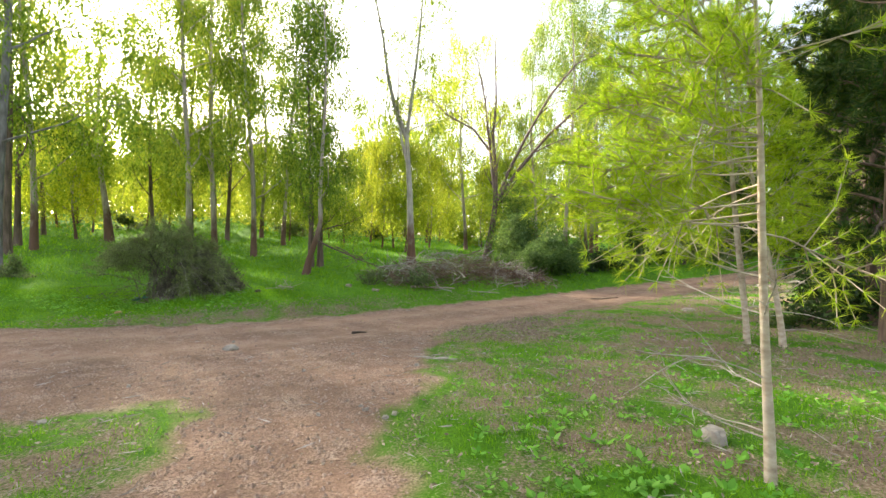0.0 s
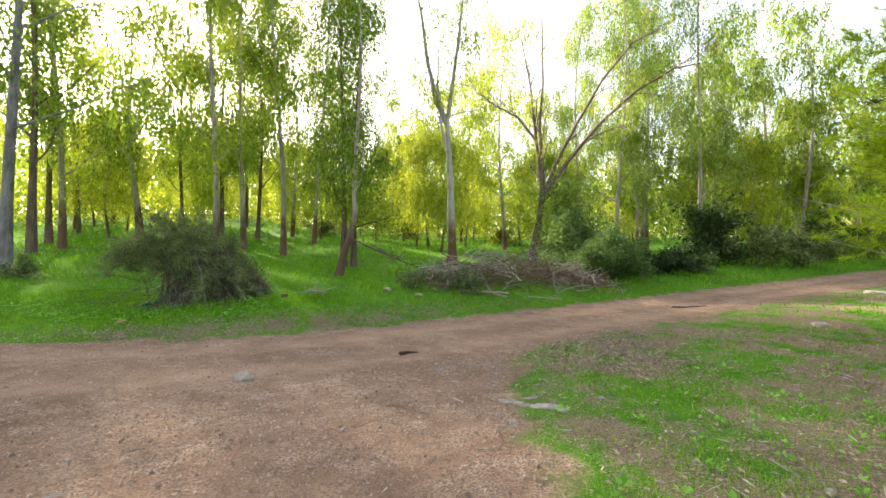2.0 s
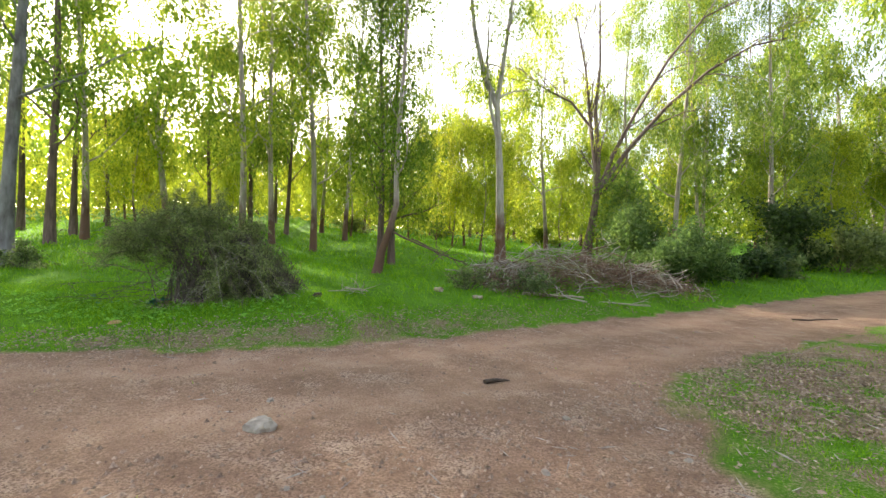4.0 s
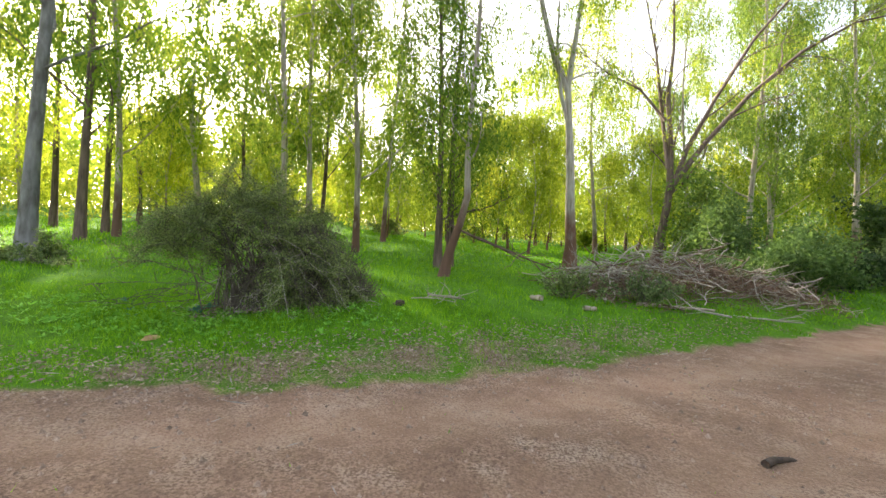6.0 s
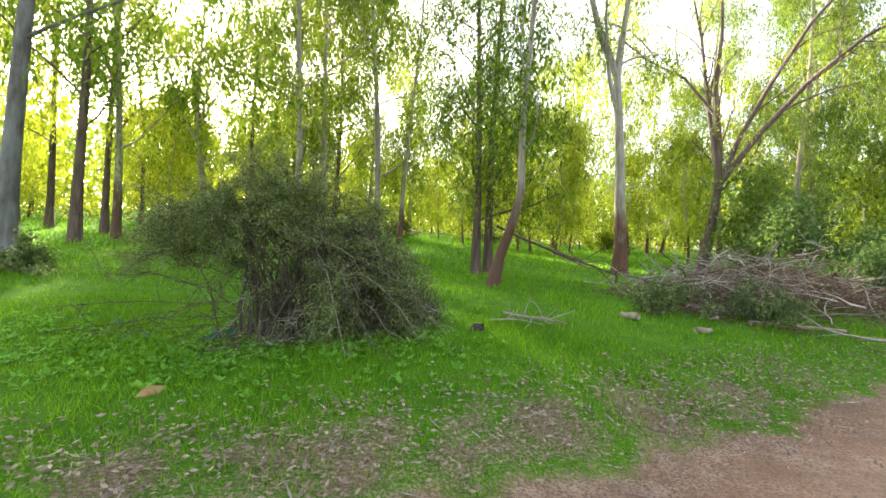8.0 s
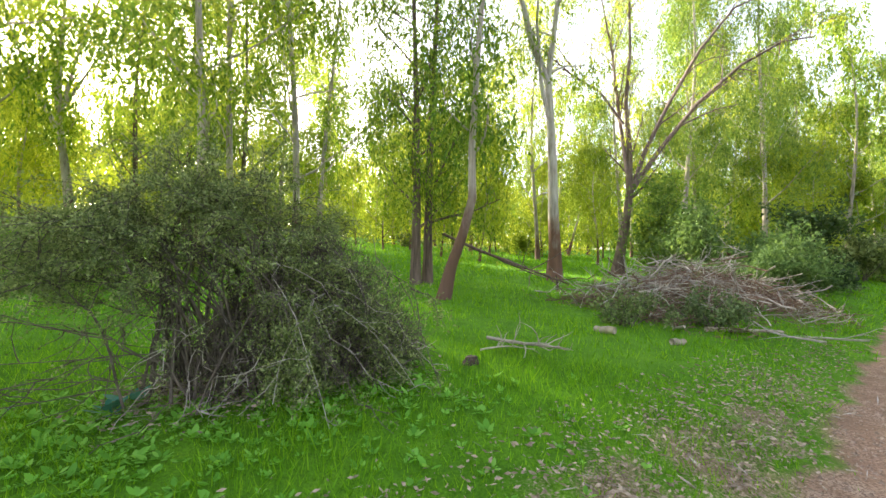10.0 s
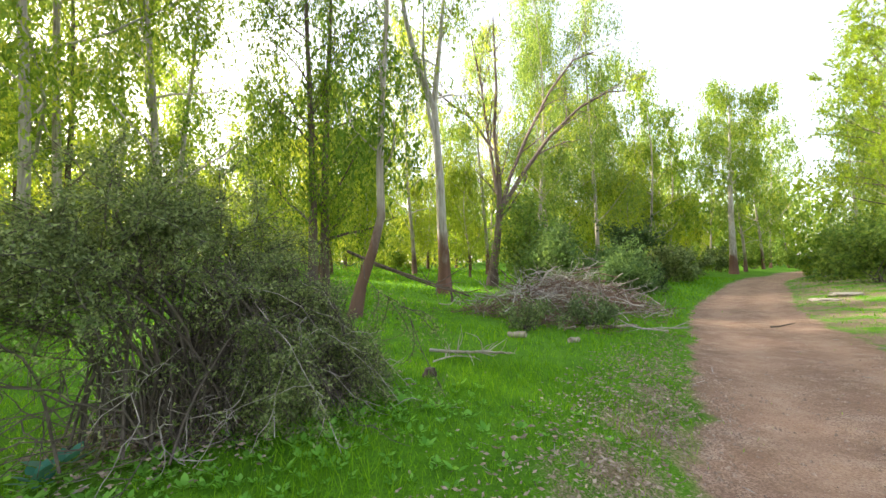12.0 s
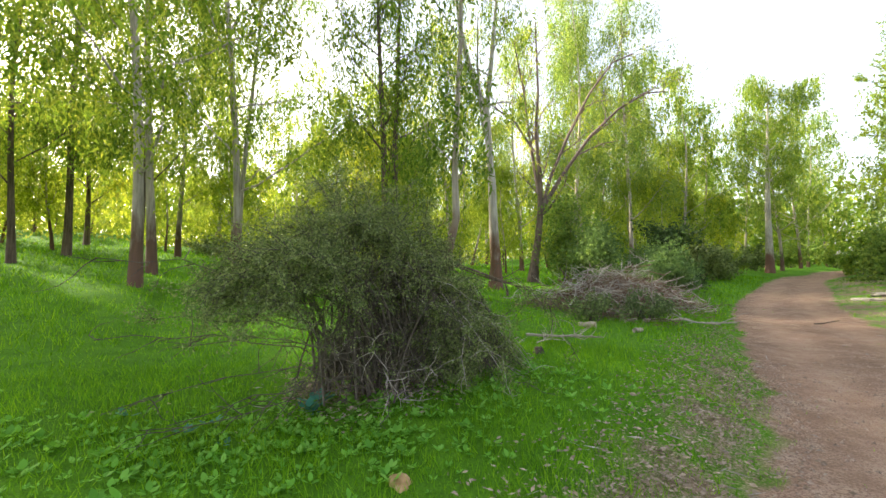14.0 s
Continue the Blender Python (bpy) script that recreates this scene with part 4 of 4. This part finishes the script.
brush_pile()


def fallen_limb(x, y, length, r, turn, seed, label, mat, name="fallen_branch", twigs=5, lift=0.05, pitch=0.0):
    g = np.random.default_rng(seed)
    ob = root(name, x, y, label, "branch")
    ob.location.z += lift
    ob.rotation_euler = (0, -pitch, turn)
    h = Heap()
    line = wander((-length / 2, 0, 0), (1, 0, 0), length, 8, 0.35, 0, g)
    line[:, 2] *= 0.3
    tube(h, line, np.linspace(r, r * 0.45, 9), 8, 0.08)
    limb = part("limb", h, mat, ob, soft=True)
    for _ in range(twigs):
        q, e = along(line, g.uniform(0.25, 0.95))
        t = Heap()
        way = e / np.linalg.norm(e) + g.normal(0, 0.7, 3)
        way[2] = abs(way[2]) * 0.6
        tube(t, wander(q, way, length * g.uniform(0.2, 0.5), 5, 0.5, 0, g), np.linspace(r * 0.4, 0.003, 6), 5)
        part("twig", t, mat, limb)
    return ob


fallen_limb(-0.25, 15.75, 1.7, 0.05, 0.15, 140, "thick pale cut branch lying in front of the pile", PALE_WOOD, twigs=3, lift=0.1)
fallen_limb(1.4, 15.9, 1.8, 0.03, -0.35, 141, "long grey branch trailing from the pile onto the grass", TWIG, twigs=4, lift=0.1)
fallen_limb(-4.85, 13.35, 1.1, 0.024, -0.5, 142, "bleached forked branch lying in the grass", BLEACHED, twigs=11, lift=0.13)
fallen_limb(-5.1, 13.2, 0.9, 0.012, 0.5, 143, "thin bleached branch lying in the grass", BLEACHED, twigs=8, lift=0.1)
fallen_limb(-4.3, 18.4, 3.4, 0.04, -0.25, 144, "dark broken bough propped against the leaning tree", BARK_DARK, twigs=7, lift=0.85, pitch=-0.42)
fallen_limb(-3.8, 18.9, 2.8, 0.03, -0.35, 148, "dark broken bough propped against the leaning tree", BARK_DARK, twigs=5, lift=0.65, pitch=-0.4)
fallen_limb(24.4, 34.2, 2.6, 0.14, 0.3, 145, "fallen dark log beside the track", BARK_DARK, "fallen_log", 3, 0.12)
fallen_limb(-1.67, 9.42, 0.5, 0.03, 0.7, 146, "dry brown stick lying on the dirt track", DARK_WOOD, "stick", 0, 0.03)
fallen_limb(6.53, 16.31, 1.1, 0.025, -0.1, 147, "dark stick lying on the dirt track", DARK_WOOD, "stick", 0, 0.03)
fallen_limb(-2.3, 20.6, 0.5, 0.05, 1.2, 149, "short dark stump of a broken branch in the grass", DARK_WOOD, "stick", 0, 0.2, 1.0)
fallen_limb(0.9, 1.9, 0.7, 0.012, -0.55, 150, "thin pale stick among the weeds", PALE_WOOD, "stick", 1, 0.03)


def log_piece(x, y, length, r, turn, label):
    ob = root("cut_log", x, y, label, "log")
    ob.location.z += r * 0.8
    ob.rotation_euler = (0, 0.12, turn)
    h = Heap()
    tube(h, [(-length / 2, 0, 0), (-length / 6, 0.01, 0.01), (length / 4, 0, 0), (length / 2, -0.01, 0.02)], [r, r * 1.05, r * 0.95, r], 10, 0.06)
    part("bark", h, PALE_WOOD, ob, soft=True)
    h = Heap()
    tube(h, [(length / 2, -0.01, 0.02), (length / 2 + 0.012, -0.01, 0.02)], [r * 0.9, r * 0.85], 10)
    part("cut_end", h, CUT_WOOD, ob, "orange sawn end")


log_piece(-3.28, 14.81, 0.34, 0.06, 2.2, "short pale cut log end lying in the grass")
log_piece(-2.26, 14.55, 0.24, 0.05, 0.3, "short pale cut log end lying in the grass")


# ---- stones ----
def stone(x, y, w, d, h, seed, label, mat=STONE, sunk=0.35, name="stone", group=""):
    bm = bmesh.new()
    bmesh.ops.create_icosphere(bm, subdivisions=3, radius=1)
    for v in bm.verts:
        n = noise.noise(v.co * 1.3 + Vector((seed, 0, 0))) * 0.45 + noise.noise(v.co * 3.1 + Vector((0, seed, 0))) * 0.2
        v.co *= 1 + n
        v.co.z = max(min(v.co.z, 0.75 + 0.15 * n), -0.8)
        v.co = Vector((v.co.x * w / 2, v.co.y * d / 2, v.co.z * h))
    me = bpy.data.meshes.new(name)
    bm.to_mesh(me)
    bm.free()
    me.materials.append(mat)
    ob = new(name, me)
    ob.location = (x, y, float(ground_z(x, y)[0]) + h * (0.75 - sunk) - h * 0.3)
    ob.rotation_euler = (0, 0, seed * 1.7)
    return tagged(ob, label, "stone", group)


def cracked_rock(x, y):
    """A flush slab broken into plates."""
    g = np.random.default_rng(155)
    ob = root("cracked_rock", x, y, "flat cracked pale rock set flush in the earth", "stone")
    for cx, cy, r, n in ((-0.38, 0.12, 0.2, 7), (-0.1, 0.02, 0.27, 8), (0.28, -0.1, 0.3, 9), (0.05, 0.3, 0.15, 6), (0.5, -0.3, 0.12, 6), (-0.6, 0.2, 0.08, 6)):
        cx, cy, r = cx * 0.66, cy * 0.8, r * 0.72
        a = np.sort(g.uniform(0, 6.28, n) * 0.35 + np.linspace(0, 6.28, n, endpoint=False) * 0.9)
        rr = r * 0.8 * g.uniform(0.7, 1.2, n)
        px, py = cx + np.cos(a) * rr * 1.25, cy + np.sin(a) * rr * 0.85
        base = ground_z(x + px, y + py) - float(ob.location.z)
        top = np.stack([cx + (px - cx) * 0.86, cy + (py - cy) * 0.86, base + g.uniform(0.003, 0.014, n)], -1)
        low = np.stack([px, py, base - 0.05], -1)
        mid = np.array([[cx, cy, float(top[:, 2].mean()) + 0.006]])
        k = np.arange(n)
        h = Heap()
        h.add(np.concatenate([top, low, mid]), np.stack([k, n + k, n + (k + 1) % n, (k + 1) % n], -1))
        h.f[3].append(np.stack([k, (k + 1) % n, np.full(n, 2 * n)], -1))
        part("plate", h, STONE, ob)


cracked_rock(0.10, 6.69)
stone(-3.69, 7.44, 0.26, 0.2, 0.1, 3.7, "brown fist-sized stone on the dirt track", group="loose stones")
stone(2.55, 3.29, 0.24, 0.18, 0.1, 4.4, "pale tan stone among weeds", group="loose stones")
stone(18, 20.4, 1.6, 1.0, 0.16, 5.2, "broad flat pale rock slab in the grass")
stone(15.8, 20.0, 1.3, 0.8, 0.1, 6.6, "broad flat pale rock slab in the grass")
stone(7.6, 12.5, 0.5, 0.35, 0.08, 7.9, "small flat pale stone in the grass", group="loose stones")
stone(-8.1, 10.3, 0.2, 0.14, 0.05, 8.3, "small tan stone in the grass", OCHRE, group="loose stones")
g = np.random.default_rng(150)
for n in range(40):
    x, y = (g.uniform(-4, 2.5), g.uniform(2.2, 8.5)) if n < 26 else (g.uniform(1, 9), g.uniform(5, 13))
    w = g.uniform(0.035, 0.085)
    stone(x, y, w, w * g.uniform(0.6, 1), w * 0.45, float(g.uniform(0, 60)), "small pale stone on the ground", group="loose stones")
log = stone(-5.63, 12.73, 0.2, 0.14, 0.1, 13.3, "charred dark lump of wood in the grass", DARK_WOOD, name="wood_lump")


# ---- grass, weeds and litter ----
def near_walk(x, y):
    """Distance from the stretch that is passed on foot."""
    best = np.full(x.shape, 1e9)
    for (ax, ay), (bx, by) in (((0.3, -0.2), (-1.2, 3.6)), ((-1.2, 3.6), (-4.2, 6.5)), ((-4.2, 6.5), (-8.7, 7.6))):
        dx, dy = bx - ax, by - ay
        u = np.clip(((x - ax) * dx + (y - ay) * dy) / (dx * dx + dy * dy), 0, 1)
        best = np.minimum(best, np.hypot(x - ax - u * dx, y - ay - u * dy))
    return best


def grass():
    g = np.random.default_rng(160)
    h = Heap()
    for n, lo, hi, box, size, wide in ((340000, 0, 6.5, (-15, 8, -2, 15), 0.1, 0.009), (170000, 6.5, 15, (-24, 16, -4, 24), 0.12, 0.018), (130000, 15, 45, (-48, 40, 2, 55), 0.17, 0.045)):
        x, y = g.uniform(box[0], box[1], n), g.uniform(box[2], box[3], n)
        d = near_walk(x, y)
        keep = (d >= lo) & (d < hi)
        x, y = x[keep], y[keep]
        dirt, litter = cover_of(x, y)
        keep = g.uniform(0, 1, len(x)) > np.clip(dirt * 1.7 - 0.15, 0, 1) * 0.997 + 0.9 * np.clip(litter - 0.25, 0, 1)
        x, y, dirt, litter = x[keep], y[keep], dirt[keep], litter[keep]
        n = len(x)
        z = ground_z(x, y)
        tuft = 0.75 + 0.6 * np.clip(waves(x, y, 0.8, 12), -0.7, 1) + 0.45 * np.clip(waves(x, y, 0.21, 13), -0.6, 1)
        s = beside_road(x, y)[0]
        tall = size * tuft * g.uniform(0.5, 1.5, n) * np.where(s < 0, 0.6, 1.0) * (1 - 0.6 * np.clip(dirt, 0, 1)) * (1 - 0.35 * litter)
        t = g.uniform(0, 6.28, n)
        w = wide * g.uniform(0.6, 1.3, n)
        sx, sy = np.cos(t) * w / 2, np.sin(t) * w / 2
        lx, ly = g.normal(0, 0.45, n) * tall, g.normal(0, 0.45, n) * tall
        a = np.stack([x - sx, y - sy, z - 0.01], -1)
        b = np.stack([x + sx, y + sy, z - 0.01], -1)
        c = np.stack([x + lx, y + ly, z + tall], -1)
        h.add(np.stack([a, b, c], 1).reshape(-1, 3), np.arange(3 * n).reshape(-1, 3))
    tagged(new("grass", h.mesh("grass", BLADE)), "lush bright green short grass", "grass", kind="stuff")


grass()


def weeds(name, label, mat, spots, n, size, seed):
    """Low broad-leaved plants."""
    g = np.random.default_rng(seed)
    h = Heap()
    for cx, cy, rx, ry, share in spots:
        m = int(n * share)
        x, y = cx + g.normal(0, rx, m), cy + g.normal(0, ry, m)
        keep = cover_of(x, y)[0] < 0.35
        x, y = x[keep], y[keep]
        m, k = len(x), 7
        z = ground_z(x, y)
        hh = size * g.uniform(0.4, 1.5, m)
        t = g.uniform(0, 6.28, (m, k))
        axes = np.stack([np.cos(t), np.sin(t), g.uniform(0.1, 0.9, (m, k))], -1).reshape(-1, 3)
        p = np.repeat(np.stack([x, y, z + hh * 0.35], -1), k, 0) + axes * (hh.repeat(k) * 0.25)[:, None]
        ln = np.repeat(hh, k) * g.uniform(0.6, 1.2, m * k)
        side = np.stack([-axes[:, 1], axes[:, 0], np.zeros(len(axes))], -1)
        side /= np.linalg.norm(side, axis=1)[:, None]
        q = p[:, None, :]
        ax = axes[:, None, :] * ln[:, None, None]
        sd = side[:, None, :] * (ln * 0.34)[:, None, None]
        v = np.concatenate([q, q + ax * 0.35 + sd, q + ax * 0.7 + sd * 0.8, q + ax, q + ax * 0.7 - sd * 0.8, q + ax * 0.35 - sd], 1)
        i = np.arange(len(p))[:, None] * 6
        h.add(v.reshape(-1, 3), np.concatenate([i + [0, 1, 2, 3], i + [0, 3, 4, 5]]))
    tagged(new(name, h.mesh(name, mat)), label, "weeds", kind="stuff")


weeds("weeds", "low broad-leaved green weeds in the grass", WEED, [(-8.6, 11.3, 1.5, 0.5, 0.45), (-6.9, 11.9, 0.9, 0.35, 0.12), (-9.5, 10.8, 1.3, 0.4, 0.08), (1.3, 2.6, 0.7, 0.9, 0.13), (3.5, 5.5, 1.5, 1.5, 0.14)], 1500, 0.045, 170)
weeds("bluish_weeds", "broad blue-green leaves at the foot of the bush", BLUE_WEED, [(-8.75, 11.75, 0.16, 0.1, 0.55), (-9.6, 11.6, 0.4, 0.2, 0.45)], 9, 0.11, 171)


def scatter(name, label, mat, n, seed, box, pick, size, thin, kind_h=0.0):
    g = np.random.default_rng(seed)
    x, y = g.uniform(box[0], box[1], n), g.uniform(box[2], box[3], n)
    keep = pick(x, y, g)
    x, y = x[keep], y[keep]
    m = len(x)
    h = Heap()
    t = g.uniform(0, 6.28, m)
    ln = size * g.uniform(0.4, 1.6, m)
    p = np.stack([x, y, ground_z(x, y) + 0.012 + kind_h * g.uniform(0, 1, m)], -1)
    diamonds(h, p, np.stack([np.cos(t), np.sin(t), g.normal(0, 0.18, m)], -1), ln, ln * thin, g)
    tagged(new(name, h.mesh(name, mat)), label, "litter", kind="stuff")


def on_litter(x, y, g):
    dirt, litter = cover_of(x, y)
    return g.uniform(0, 1, len(x)) < np.clip(litter * 1.3 - 0.1, 0, 1) * np.clip(1.2 - dirt, 0.15, 1)


def on_dirt(x, y, g):
    dirt, litter = cover_of(x, y)
    s = beside_road(x, y)[0]
    return (dirt > 0.55) & (g.uniform(0, 1, len(x)) < np.where(np.abs(s) < 1.4, 0.25, 0.9))


scatter("leaf_litter", "scattered dry pale brown leaves and bark", DEAD_LEAF, 110000, 180, (-9, 3, 8, 16), on_litter, 0.042, 0.4, 0.06)
scatter("leaf_litter", "scattered dry brown leaves among the weeds", DEAD_LEAF, 46000, 183, (-4, 8, 0.5, 12), on_litter, 0.035, 0.45, 0.04)
scatter("twig_litter", "scattered small dry twigs", TWIG, 9000, 181, (-12, 6, 0, 15), lambda x, y, g: on_litter(x, y, g) | (on_dirt(x, y, g) & (g.uniform(0, 1, len(x)) < 0.12)), 0.14, 0.07, 0.02)


def pebbles():
    g = np.random.default_rng(182)
    n = 105000
    x, y = g.uniform(-11, 4, n), g.uniform(0, 13, n)
    keep = on_dirt(x, y, g)
    x, y = x[keep], y[keep]
    m = len(x)
    z = ground_z(x, y)
    r = 0.005 + 0.034 * g.uniform(0, 1, m) ** 5
    corners = np.array([(1, 0, -0.2), (-0.5, 0.87, -0.2), (-0.5, -0.87, -0.2), (0, 0, 0.8)], float)
    t = g.uniform(0, 6.28, m)[:, None]
    v = corners[None] * g.uniform(0.6, 1.3, (m, 4, 1))
    v = np.stack([v[..., 0] * np.cos(t) - v[..., 1] * np.sin(t), v[..., 0] * np.sin(t) + v[..., 1] * np.cos(t), v[..., 2]], -1) * r[:, None, None]
    v = v + np.stack([x, y, z], -1)[:, None, :]
    f = np.array([(0, 1, 3), (1, 2, 3), (2, 0, 3)])
    h = Heap()
    h.add(v.reshape(-1, 3), (np.arange(m)[:, None, None] * 4 + f[None]).reshape(-1, 3))
    tagged(new("gravel", h.mesh("gravel", GRAVEL)), "small stones and crumbs of earth on the track", "gravel", kind="stuff")


pebbles()
